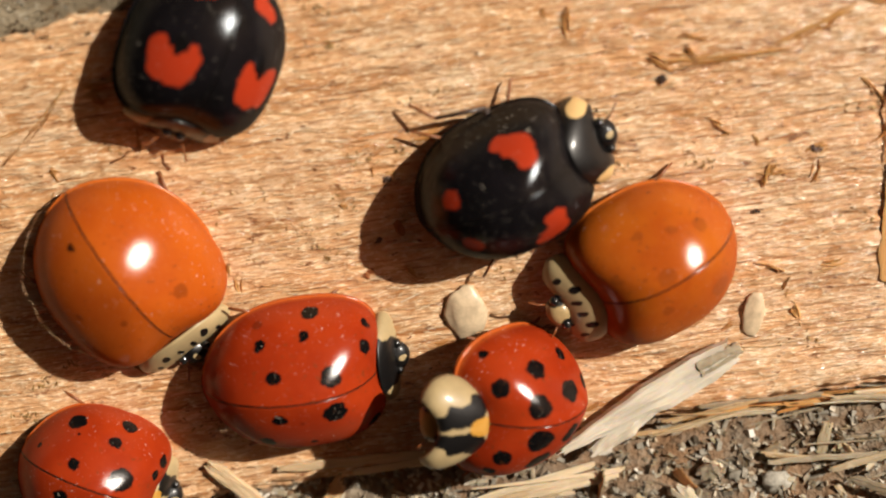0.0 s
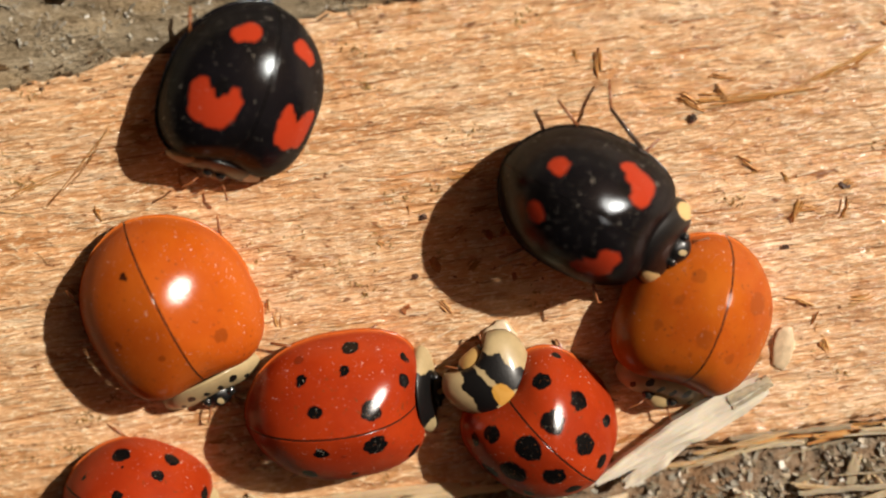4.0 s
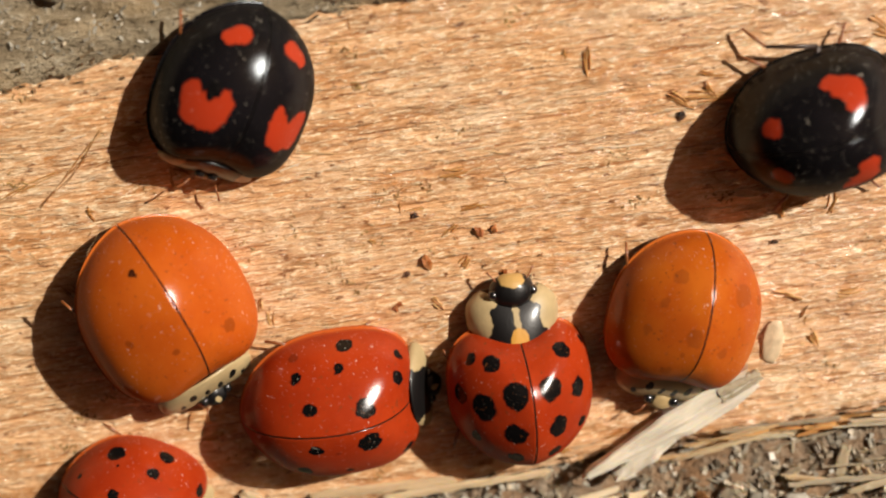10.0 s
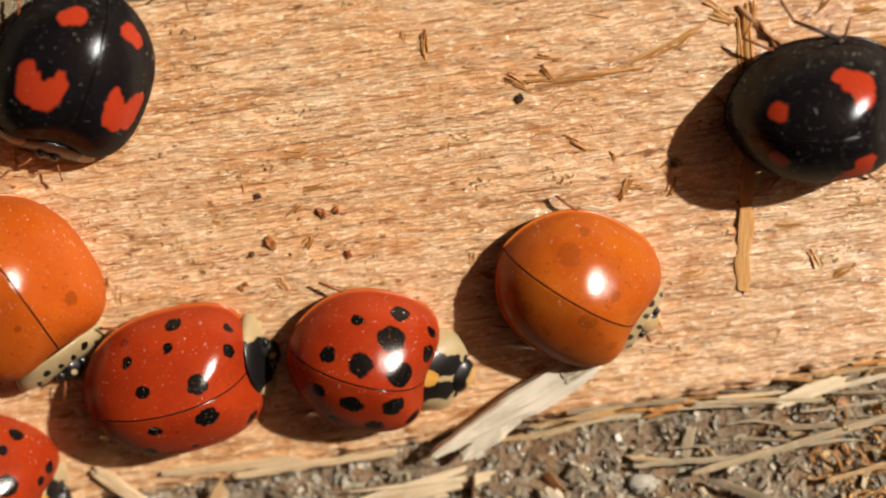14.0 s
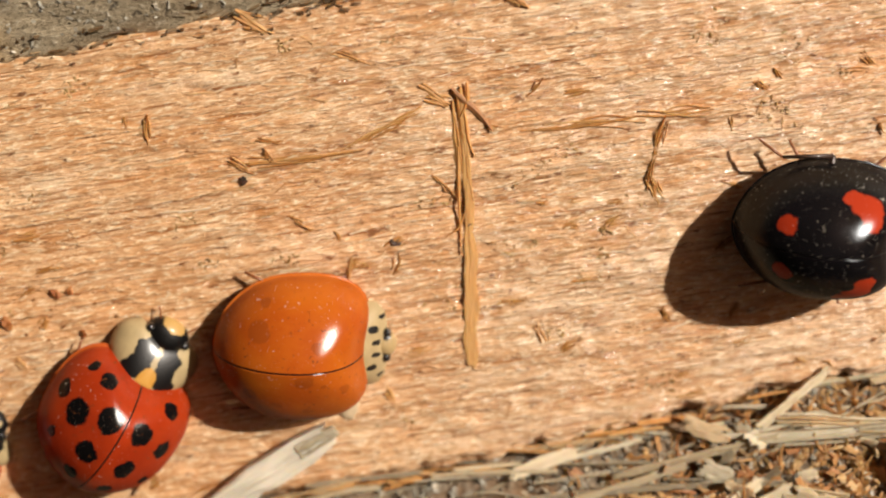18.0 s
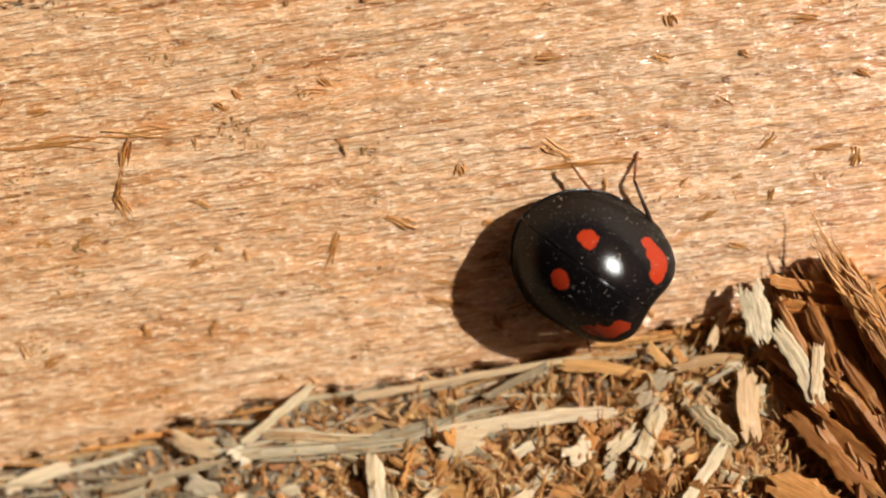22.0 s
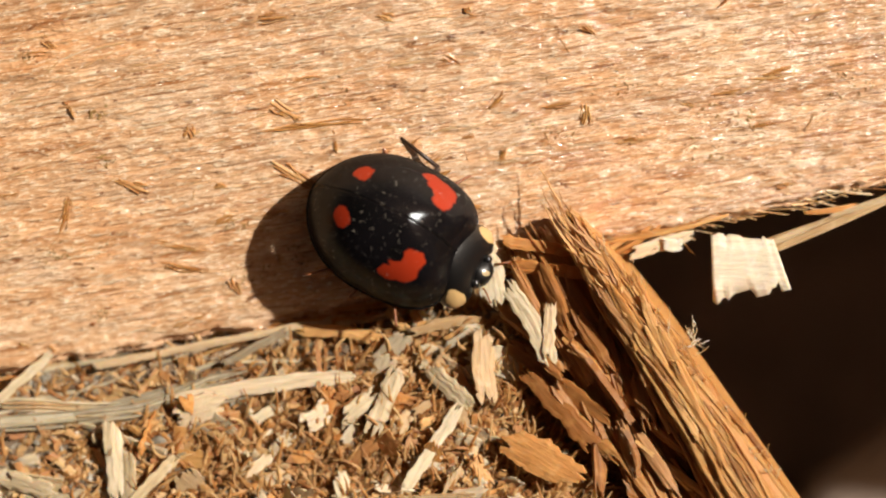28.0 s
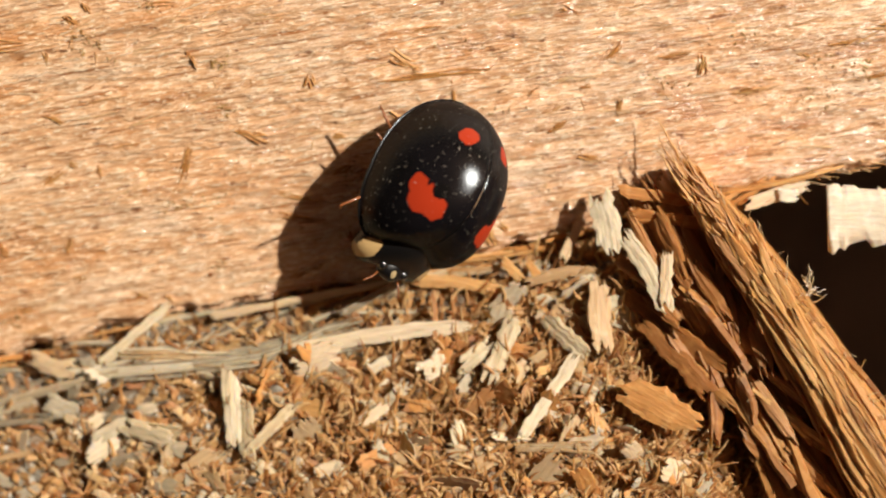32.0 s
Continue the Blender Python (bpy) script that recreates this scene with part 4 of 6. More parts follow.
    pebble(-9.51, 11.91, 0.12, 0.22)
    crumb(-0.40, 1.49, 0.02, 0.06, "rust")
    crumb(0.14, 1.17, 0.02, 0.05, "rust")
    crumb(1.02, 1.67, 0.02, 0.07, "rust")
    crumb(1.55, 1.36, 0.02, 0.05, "rust")
    crumb(2.27, 0.93, 0.02, 0.06, "rust")
    crumb(2.02, 0.24, 0.02, 0.05, "rust")
    crumb(-0.74, 0.28, 0.02, 0.06, "rust")
    crumb(-0.03, 0.09, 0.02, 0.05, "rust")
    crumb(0.50, 0.56, 0.02, 0.06, "rust")
    crumb(-1.81, 1.68, 0.02, 0.05, "rust")
    crumb(2.43, 1.77, 0.02, 0.05, "rust")
    crumb(-3.23, 1.03, 0.02, 0.04, "rust")


def build_loose_chips():
    """Shavings strewn over the bank, and slivers peeling off the timber's lower edge."""
    rng = random.Random(52)
    for i in range(110):
        if i < 75:
            x = rng.uniform(18, 44)
        else:
            x = rng.uniform(-8, 18)
        d = 0.9 + 8.5 * rng.random() ** 0.9
        y = between(x, LOWER) - d
        if x > gap_edge(y) - 3.5:
            continue
        ln = 0.7 + 1.7 * rng.random() ** 2
        tone = rng.choice(("tan", "pale", "orange", "ash", "tan", "cream", "pale", "brown") if x > 18 else ("tan", "ash", "cream", "pale", "grey", "brown"))
        chip(x, y, bank_z(x, y) + rng.uniform(0.12, 0.35), ln, ln * rng.uniform(0.16, 0.5), rng.uniform(0, 360), tone, pitch=rng.gauss(0, 22), lean=rng.gauss(0, 30), thick=rng.uniform(0.04, 0.12), bend=rng.uniform(-0.12, 0.16))
    for i in range(42):
        x = rng.uniform(24, 43)
        y = between(x, LOWER) - 0.8 - 8 * rng.random()
        if x > gap_edge(y) - 4.0:
            continue
        ln = rng.uniform(0.9, 2.3)
        chip(x, y, bank_z(x, y) + rng.uniform(0.2, 0.45), ln, ln * rng.uniform(0.2, 0.42), rng.gauss(60, 50), rng.choice(("pale", "tan", "cream", "ash", "orange", "tan") if x < 35 else ("tan", "orange", "brown", "orange", "pale")), pitch=rng.gauss(-12, 20), lean=rng.gauss(0, 25), thick=rng.uniform(0.04, 0.1), bend=rng.uniform(-0.08, 0.12))
    for i in range(110):
        x = rng.uniform(-9, 19)
        y = between(x, LOWER) - 1.2 - 6.5 * rng.random()
        ln = 0.4 + 1.1 * rng.random() ** 1.8
        slip(x, y, bank_z(x, y) + rng.uniform(0.10, 0.30), ln, ln * rng.uniform(0.22, 0.6), rng.gauss(35, 55), rng.gauss(0, 18), rng.choice(("cream", "pale", "ash", "tan", "cream", "grey")))
    for i in range(320):
        x = rng.uniform(19, 46)
        y = between(x, LOWER) - 0.6 - 8.5 * rng.random() ** 0.9
        if x > gap_edge(y) - 3.0:
            continue
        ln = 0.35 + 0.95 * rng.random() ** 1.6
        tones = ("ash", "grey", "tan", "grey", "cream", "tan", "brown") if x < 31 else ("tan", "orange", "brown", "tan", "ash", "orange", "cream")
        slip(x, y, bank_z(x, y) + rng.uniform(0.12, 0.38), ln, ln * rng.uniform(0.2, 0.55), rng.gauss(50, 65), rng.gauss(-10, 26), rng.choice(tones))
    for i in range(170):
        x = rng.uniform(-14, 56)
        lo = between(x, LOWER)
        y = rng.uniform(lo + 0.6, min(between(x, UPPER) - 0.4, lo + 16))
        chip(x, y, 0.0, rng.uniform(0.3, 1.1), rng.uniform(0.10, 0.28), rng.uniform(0, 180) if rng.random() < 0.6 else GRAIN, rng.choice(("brown", "orange", "orange", "brown")), where="on the bare wood")
    for i in range(34):
        x = rng.uniform(6, 41)
        ln = rng.uniform(1.2, 4.5)
        chip(x, lower_edge(x) - rng.uniform(0.0, 0.45), -0.1 - 0.5 * rng.random(), ln, rng.uniform(0.06, 0.2), GRAIN + rng.gauss(0.5, 4), rng.choice(("orange", "tan", "orange", "pale")), pitch=rng.gauss(0, 3), lean=rng.gauss(0, 20), bend=rng.uniform(-0.03, 0.03), where="at the timber's torn edge")
    for i in range(34):
        x = rng.uniform(11, 34)
        y = lower_edge(x) - 0.2 - 1.9 * rng.random() ** 1.3
        ln = rng.uniform(1.8, 5.5)
        ob = part("wood_splinter", strand_mesh("wood_splinter", ln, rng.uniform(0.07, 0.26), 900 + i, CHIP["grey" if x < 22 else rng.choice(("grey", "tan", "ash"))]))
        ob.matrix_world = pose(x * MM, y * MM, (bank_z(x, y) + rng.uniform(0.12, 0.40)) * MM, 0, rng.gauss(0, 3), GRAIN + rng.gauss(0, 9))
        tagged(ob, "thin weathered grey wood fibre strip on the soil bank", "wood chip", group="wood chips on the soil bank")


def scatter(name, count, place, sizes, material, seed, upright=0.0, tumble=0.5):
    """Many little prisms in one mesh; place(rng) gives a spot and a turn."""
    rng = random.Random(seed)
    verts, faces = [], []
    for _ in range(count):
        (x, y, z), turn = place(rng)
        ln, wd, th = sizes(rng)
        m = Euler((rng.gauss(0, tumble), rng.gauss(-upright, tumble * 0.7), turn)).to_matrix()
        k = len(verts)
        e = rng.uniform(0.2, 0.9)
        for px, py, pz in ((-ln, -wd, 0), (-ln, wd * e, 0), (ln, wd, 0), (ln * 0.8, -wd * e, 0), (-ln * 0.9, 0, th), (ln * 0.9, 0, th)):
            q = m @ Vector((px, py, pz))
            verts.append((x + q.x, y + q.y, z + q.z))
        faces += [(k + 3, k + 2, k + 1, k), (k, k + 1, k + 4), (k + 2, k + 3, k + 5), (k + 1, k + 2, k + 5, k + 4), (k + 3, k, k + 4, k + 5)]
    return part(name, mesh_of(name, verts, faces, material, False))


def curls(name, count, place, material, seed):
    """Many bent wood fibres in one mesh, three-sided and tapered."""
    rng = random.Random(seed)
    verts, faces = [], []
    for _ in range(count):
        (x, y, z), turn = place(rng)
        ln, r = 0.25 + 0.9 * rng.random() ** 2, rng.uniform(0.014, 0.05)
        rise, bend = rng.gauss(0.25, 0.4), rng.gauss(0, 1.1)
        if x > 28 and rng.random() < 0.6:
            turn, rise = rng.gauss(1.2, 0.5), rng.gauss(0.5, 0.3)
        p, a, k, m = Vector((x, y, z)), turn, len(verts), 4
        for j in range(m + 1):
            w = r * (1 - 0.75 * (j / m) ** 2)
            s, c = math.sin(a), math.cos(a)
            verts += [(p.x - s * w * 1.6, p.y + c * w * 1.6, p.z), (p.x + s * w * 1.6, p.y - c * w * 1.6, p.z), (p.x, p.y, p.z + w)]
            p = p + Vector((c, s, rise * (1 - j / 2.5))) * (ln / m)
            a += bend / m
        for j in range(m):
            for i in range(3):
                n = (i + 1) % 3
                faces.append((k + j * 3 + i, k + j * 3 + n, k + j * 3 + 3 + n, k + j * 3 + 3 + i))
        faces += [(k + 2, k + 1, k), (k + m * 3, k + m * 3 + 1, k + m * 3 + 2)]
    return part(name, mesh_of(name, verts, faces, material, False))


def build_stuff():
    def on_wood(rng):
        x = rng.uniform(-18, 56)
        lo, hi = between(x, LOWER), between(x, UPPER)
        y = rng.uniform(lo + 0.2, min(hi + 0.2, lo + 17))
        return (x, y, wood_z(x, y) + 0.01), radians(GRAIN + rng.gauss(0, 8))

    tagged(scatter("wood_fibres", 1700, on_wood, lambda r: (r.uniform(0.15, 0.7), r.uniform(0.012, 0.04), r.uniform(0.006, 0.014)), FIBRE, 5, 0.0, 0.07), "torn tan wood fibres lying along the grain", "wood fibres", kind="stuff")

    def loose(rng):
        x = rng.uniform(-18, 56)
        lo, hi = between(x, LOWER), between(x, UPPER)
        y = rng.uniform(lo + 0.2, min(hi, lo + 17))
        return (x, y, wood_z(x, y) + 0.005), rng.uniform(0, 6.3)

    tagged(scatter("loose_fibres", 110, loose, lambda r: (r.uniform(0.1, 0.4), r.uniform(0.015, 0.03), r.uniform(0.01, 0.02)), CHIP_FINE, 6, 0.0, 0.08), "fine brown hair-like wood shreds on the wood", "wood fibres", kind="stuff")

    heaps = random.Random(61)
    spots = []
    for _ in range(95):
        x = heaps.uniform(-15, 18) if heaps.random() < 0.6 else heaps.uniform(18, 55)
        spots.append((x, heaps.uniform(between(x, LOWER) + 0.8, between(x, UPPER)), heaps.uniform(0.12, 0.5)))

    def frass(rng):
        x, y, r = rng.choice(spots)
        x, y = x + rng.gauss(0, r), y + rng.gauss(0, 0.6 * r)
        return (x, y, wood_z(x, y) + 0.01), rng.uniform(0, 6.3)

    tagged(scatter("frass_specks", 1300, frass, lambda r: (0.02 + 0.09 * r.random() ** 2, r.uniform(0.015, 0.06), r.uniform(0.008, 0.03)), FRASS, 44, 0.0, 0.4), "small heaps of brown frass specks on the bare wood", "frass", kind="stuff")

    def threads(rng):
        x = rng.uniform(39, 57)
        y = lower_edge(x)
        return (x, y - 0.05, -0.25 - 0.25 * rng.random()), radians(rng.gauss(GRAIN - 8, 22))

    tagged(scatter("edge_threads", 150, threads, lambda r: (r.uniform(0.15, 1.2), r.uniform(0.012, 0.035), r.uniform(0.02, 0.05)), FIBRE, 16, 0.2, 0.6), "frayed orange threads along the timber's torn edge", "wood fibres", kind="stuff")

    def on_bank(rng):
        x = 16 + 34 * rng.random() ** 0.66
        d = 9.5 * rng.random() ** 0.8 - 0.2
        y = between(x, LOWER) - d
        x = min(x, gap_edge(y) - rng.uniform(0.2, 3))
        return (x, y, bank_z(x, y) + 0.08), rng.uniform(0, 6.3)

    tagged(scatter("sawdust_crumbs", 9000, on_bank, lambda r: (0.12 + 0.55 * r.random() ** 2.2, r.uniform(0.05, 0.22), r.uniform(0.01, 0.04)), DUST, 7, 0.25, 0.55), "heap of tan and brown sawdust crumbs", "sawdust", kind="stuff")

    tagged(curls("sawdust_hairs", 8500, on_bank, DUST, 17), "fine curled brown sawdust fibres on the soil bank", "sawdust", kind="stuff")

    def litter(rng):
        x = rng.uniform(-20, 20)
        y = between(x, LOWER) - 9 * rng.random() - 0.1
        return (x, y, bank_z(x, y) + 0.06), rng.uniform(0, 6.3)

    tagged(scatter("soil_litter", 2600, litter, lambda r: (0.08 + 0.4 * r.random() ** 2.5, r.uniform(0.03, 0.14), r.uniform(0.02, 0.06)), LITTER, 27, 0.1, 0.5), "grey-brown wood litter in the soil bank", "litter", kind="stuff")

    def low_grit(rng):
        x = rng.uniform(-20, 30)
        d = 8 * rng.random() - 0.1
        y = between(x, LOWER) - d
        return (x, y, bank_z(x, y) + 0.03), rng.uniform(0, 6.3)

    tagged(scatter("bank_grit", 5200, low_grit, lambda r: (r.uniform(0.04, 0.19), r.uniform(0.04, 0.16), r.uniform(0.04, 0.16)), GRIT, 8, 0.0, 0.9), "grey sandy grit in the soil bank", "grit", kind="stuff")

    # no crack is modelled here; dark-toned crumbs stand in for its black line
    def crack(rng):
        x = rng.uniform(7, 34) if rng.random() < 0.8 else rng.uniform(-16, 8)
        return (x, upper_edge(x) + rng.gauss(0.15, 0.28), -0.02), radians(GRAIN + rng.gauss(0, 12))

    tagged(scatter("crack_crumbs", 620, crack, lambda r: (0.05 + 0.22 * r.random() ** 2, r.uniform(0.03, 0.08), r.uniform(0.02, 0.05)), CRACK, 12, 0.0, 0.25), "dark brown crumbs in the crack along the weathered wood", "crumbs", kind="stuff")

    def high_grit(rng):
        x = rng.uniform(-20, 40)
        d = 0.2 + 9 * rng.random() ** 0.7
        y = between(x, UPPER) + d
        u, v = along(x, y)
        z = -0.12 + 0.36 * noise.noise(Vector((u * 0.15, v * 0.9, 21))) + 0.26 * noise.noise(Vector((u * 0.7, v * 2.0, 23))) + 0.013 * d
        return (x, y, z), rng.uniform(0, 6.3)

    tagged(scatter("strip_grit", 8000, high_grit, lambda r: (0.03 + 0.12 * r.random() ** 2, r.uniform(0.03, 0.09), r.uniform(0.03, 0.08)), GRIT, 9), "grey sand grains on the weathered wood", "grit", kind="stuff")


# ---------------------------------------------------------------- splintered edge
def rod_mesh(name, a, b, r0, r1, seed, material, sides=5, flat=0.6, curl=0.0):
    rng = random.Random(seed)
    a, b = Vector(a), Vector(b)
    ax = (b - a).normalized()
    s = ax.cross(Vector((0, 0, 1))).normalized()
    t = s.cross(ax)
    n = 6
    verts, faces = [], []
    for i in range(n + 1):
        f = i / n
        c = a.lerp(b, f) + t * curl * math.sin(f * 3.1) + s * rng.uniform(-0.05, 0.05)
        r = (r0 + (r1 - r0) * f) * rng.uniform(0.85, 1.15)
        for j in range(sides):
            g = 2 * math.pi * j / sides
            q = c + s * r * math.cos(g) + t * r * flat * math.sin(g)
            verts.append(tuple(q))
    for i in range(n):
        for j in range(sides):
            k = (j + 1) % sides
            faces.append((i * sides + j, i * sides + k, (i + 1) * sides + k, (i + 1) * sides + j))
    faces += [tuple(range(sides))[::-1], tuple(n * sides + j for j in range(sides))]
    return mesh_of(name, verts, faces, material, False)


def ridged(name, stations, lo, hi, depth, seed, material, cols=30, deep=0.2):
    """A solid torn block along x, its top split into long fibres; lo and hi give its sides."""
    verts, faces = [], []
    rng = random.Random(seed)
    ends = [rng.uniform(0, 0.9) for _ in range(cols)]
    n = 2 * cols
    for i, x in enumerate(stations):
        a, b = between(x, lo), between(x, hi)
        for j in range(cols):
            f = j / (cols - 1)
            z = 0.55 * math.sin(math.pi * f) ** 0.7 * min(1, (b - a) * 0.6)
            z += 1.6 * deep * noise.noise(Vector((f * 6 + seed, x * 0.07, 1))) + 0.4 * deep * noise.noise(Vector((f * 15 + seed, x * 0.10, 5)))
            verts.append((x - (ends[j] if i == 0 else 0), a + (b - a) * f + 0.008 * noise.noise(Vector((x, j, 3))), z))
        for j in range(cols - 1, -1, -1):
            f = j / (cols - 1)
            verts.append((x, a + (b - a) * (0.08 + 0.84 * f), -depth))
    for i in range(len(stations) - 1):
        for j in range(n):
            k = (j + 1) % n
            faces.append((i * n + j, i * n + k, (i + 1) * n + k, (i + 1) * n + j))
    m = len(stations) - 1
    for e, flip in ((0, True), (m, False)):
        for j in range(cols - 1):
            f = (e * n + j, e * n + j + 1, e * n + n - 2 - j, e * n + n - 1 - j)
            faces.append(f if flip else f[::-1])
    return mesh_of(name, verts, faces, material, False)


def basis(a, b):
    """Axes at a with x towards b and z as upright as it can be."""
    x = (b - a).normalized()
    y = Vector((0, 0, 1)).cross(x).normalized()
    z = x.cross(y)
    m = Matrix((x, y, z)).transposed().to_4x4()
    m.translation = a * MM
    return m


def build_splintered_edge():
    root = tagged(new("splintered_edge"), "torn orange-brown bundle of wood splinters over a dark gap", "splintered wood")
    rng = random.Random(31)
    tip, foot, slab_a, slab_b, slab_c, slab_d = (Vector(p) for p in ((42.48, 3.68, 1.20), (49.52, -5.08, 6.60), (39.87, 2.17, 0.25), (42.04, 1.70, 0.50), (43.32, -2.97, 2.50), (46.37, -5.39, 4.60)))
    root.matrix_world = basis(tip, foot)
    inv = root.matrix_world.inverted()
    span = (foot - tip).length
    right = ((0, -0.02), (0.12 * span, 0.18), (0.3 * span, 0.30), (0.9 * span, 0.16), (1.6 * span, -0.1))
    left = ((0, -0.42), (0.1 * span, -0.95), (0.27 * span, -1.1), (0.43 * span, -1.3), (0.6 * span, -1.5), (0.85 * span, -2.0), (1.6 * span, -3.2))

    def strand(a, b, r0, r1, tone, name="splinter", sides=5, flat=0.6, curl=0.0, at=None):
        ob = part(name, rod_mesh(name, a, b, r0, r1, rng.randrange(9999), CHIP[tone], sides, flat, curl), root)
        if at is not None:
            ob.matrix_local = at
        return ob

    body = [0.3 + 0.045 * span * k for k in range(35)]
    part("core", ridged("core", body, left, right, 3.0, 3, CHIP["bundle"], 44, 0.06), root)
    for i in range(150):
        f = rng.random()
        x0 = rng.uniform(-0.3, 0.75 * span)
        x1 = x0 + rng.uniform(1.5, 6.0)
        y0, y1 = (between(x, left) + (between(x, right) - between(x, left)) * f for x in (x0, x1))
        top = 0.50 * math.sin(math.pi * f) ** 0.7
        w = rng.uniform(0.03, 0.11)
        strand((x0, y0 + rng.gauss(0, 0.08), top * min(1, 0.3 + x0 * 0.15) + rng.uniform(-0.05, 0.14)), (x1, y1 + rng.gauss(0, 0.1), top + rng.uniform(-0.1, 0.08)), w * 0.5, w, rng.choice(("bundle", "orange", "bundle", "brown", "bundle")), flat=0.45, curl=rng.uniform(-0.05, 0.1))
    for i in range(18):
        f = rng.random()
        x0 = rng.uniform(0.4, 1.05 * span)
        y0 = between(x0, left) + (between(x0, right) - between(x0, left)) * f
        ln, w = rng.uniform(1.2, 4.2), rng.uniform(0.14, 0.46)
        k = part("shard", board_mesh("shard", ln, lambda g, w=w: (-0.5 * w * min(1, 0.3 + 3 * g), 0.5 * w * min(1, 0.4 + 3 * (1 - g))), 0.07, 300 + i, CHIP[rng.choice(("bundle", "orange", "bundle", "brown"))], 7, 14, min(0.4 * ln, 2 * w)), root)
        k.matrix_local = pose(x0 * MM, y0 * MM, (0.46 * math.sin(math.pi * f) ** 0.7 + rng.uniform(-0.02, 0.16)) * MM, rng.gauss(0, 16), rng.gauss(0, 3), rng.gauss(-3, 5))
    for i in range(44):
        x0 = rng.uniform(0.2, 3.2)
        y0 = rng.uniform(between(x0, left), between(x0, right))
        end = (x0 - 0.6 - 2.2 * rng.random() ** 1.6, y0 * 0.7 + rng.gauss(0, 0.22), rng.uniform(0.1, 0.7))
        strand((x0, y0, 0.15), end, rng.uniform(0.05, 0.11), 0.014, rng.choice(("orange", "brown", "bundle", "brown")), "needle", 4, 0.8, rng.uniform(-0.1, 0.2))
    for i in range(64):
        x0 = rng.uniform(0.2, span)
        y0 = between(x0, right) - rng.uniform(-0.05, 0.4)
        strand((x0, y0, 0.2), (x0 + rng.uniform(-0.8, 0.3), y0 + rng.uniform(0.1, 0.6), 0.2 + rng.uniform(-0.2, 0.5)), 0.018, 0.007, rng.choice(("tan", "orange", "cream")), "fibre", 4, 1.0, rng.uniform(-0.25, 0.3))
    curl = inv @ (Vector((46.10, 0.05, 2.6)) * MM) / MM
    for i in range(15):
        a = curl + Vector((rng.gauss(0, 0.22), rng.gauss(-0.1, 0.12), rng.uniform(-0.3, 0.1)))
        strand(a, a + Vector((rng.gauss(-0.1, 0.3), rng.uniform(0.05, 0.5), rng.uniform(-0.1, 0.5))), 0.022, 0.010, rng.choice(("cream", "white", "pale")), "fibre", 4, 1.0, rng.uniform(-0.4, 0.4))
    slab = basis((slab_a + slab_b) / 2, (slab_c + slab_d) / 2)
    ls = ((slab_c + slab_d) / 2 - (slab_a + slab_b) / 2).length
    ob = part("slab", ridged("slab", [0.06 * ls * k - 0.2 for k in range(34)], ((0, -0.45), (ls, -0.9), (2 * ls, -2.2)), ((0, 1.3), (ls, 1.6), (2 * ls, 1.2)), 2.5, 8, CHIP["slab"], 34, 0.12), root, "reddish-brown torn slab beside the bundle")
    ob.matrix_local = inv @ slab
    for i in range(80):
        x0 = rng.uniform(-0.5, 1.5 * ls)
        y0 = rng.uniform(-0.7 - 0.7 * max(0, x0 / ls - 0.5), 1.4)
        x1 = x0 + rng.uniform(0.8, 3.2)
        w = rng.uniform(0.05, 0.16)
        strand((x0, y0, 0.35 + rng.uniform(-0.2, 0.35)), (x1, y0 + rng.gauss(0, 0.25), 0.25 + rng.uniform(-0.2, 0.35)), w * 0.5, w, rng.choice(("slab", "brown", "slab")), curl=rng.uniform(-0.1, 0.2), at=inv @ slab)
    for i in range(30):
        x0 = rng.uniform(0.9, 1.25 * ls)
        y0 = rng.uniform(-1.3, 1.2)
        ln, w = rng.uniform(1.2, 3.4), rng.uniform(0.25, 0.6)
        k = part("shard", board_mesh("shard", ln, lambda g, w=w: (-0.5 * w * min(1, 0.2 + 2 * g), 0.5 * w * min(1, 0.3 + 2 * (1 - g))), 0.15, 400 + i, CHIP[rng.choice(("slab", "brown", "slab"))], 7, 12, min(0.5 * ln, 2 * w)), root)
        k.matrix_local = inv @ slab @ pose(x0 * MM, y0 * MM, rng.uniform(0.45, 0.95) * MM, rng.gauss(0, 25), rng.gauss(-4, 8), rng.gauss(8, 12))
    for i in range(26):
        x0 = rng.uniform(0.5 * span, 1.0 * span)
        y0 = between(x0, left) - rng.uniform(0.0, 2.0)
        x1 = x0 + rng.uniform(1.0, 4.0)
        w = rng.uniform(0.08, 0.3)
        strand((x0, y0, -0.5 + rng.uniform(-0.5, 0.3)), (x1, y0 + rng.gauss(0.3, 0.5), -0.4 + rng.uniform(-0.5, 0.5)), w * 0.5, w, rng.choice(("orange", "brown", "bundle", "brown")), curl=rng.uniform(-0.1, 0.2))


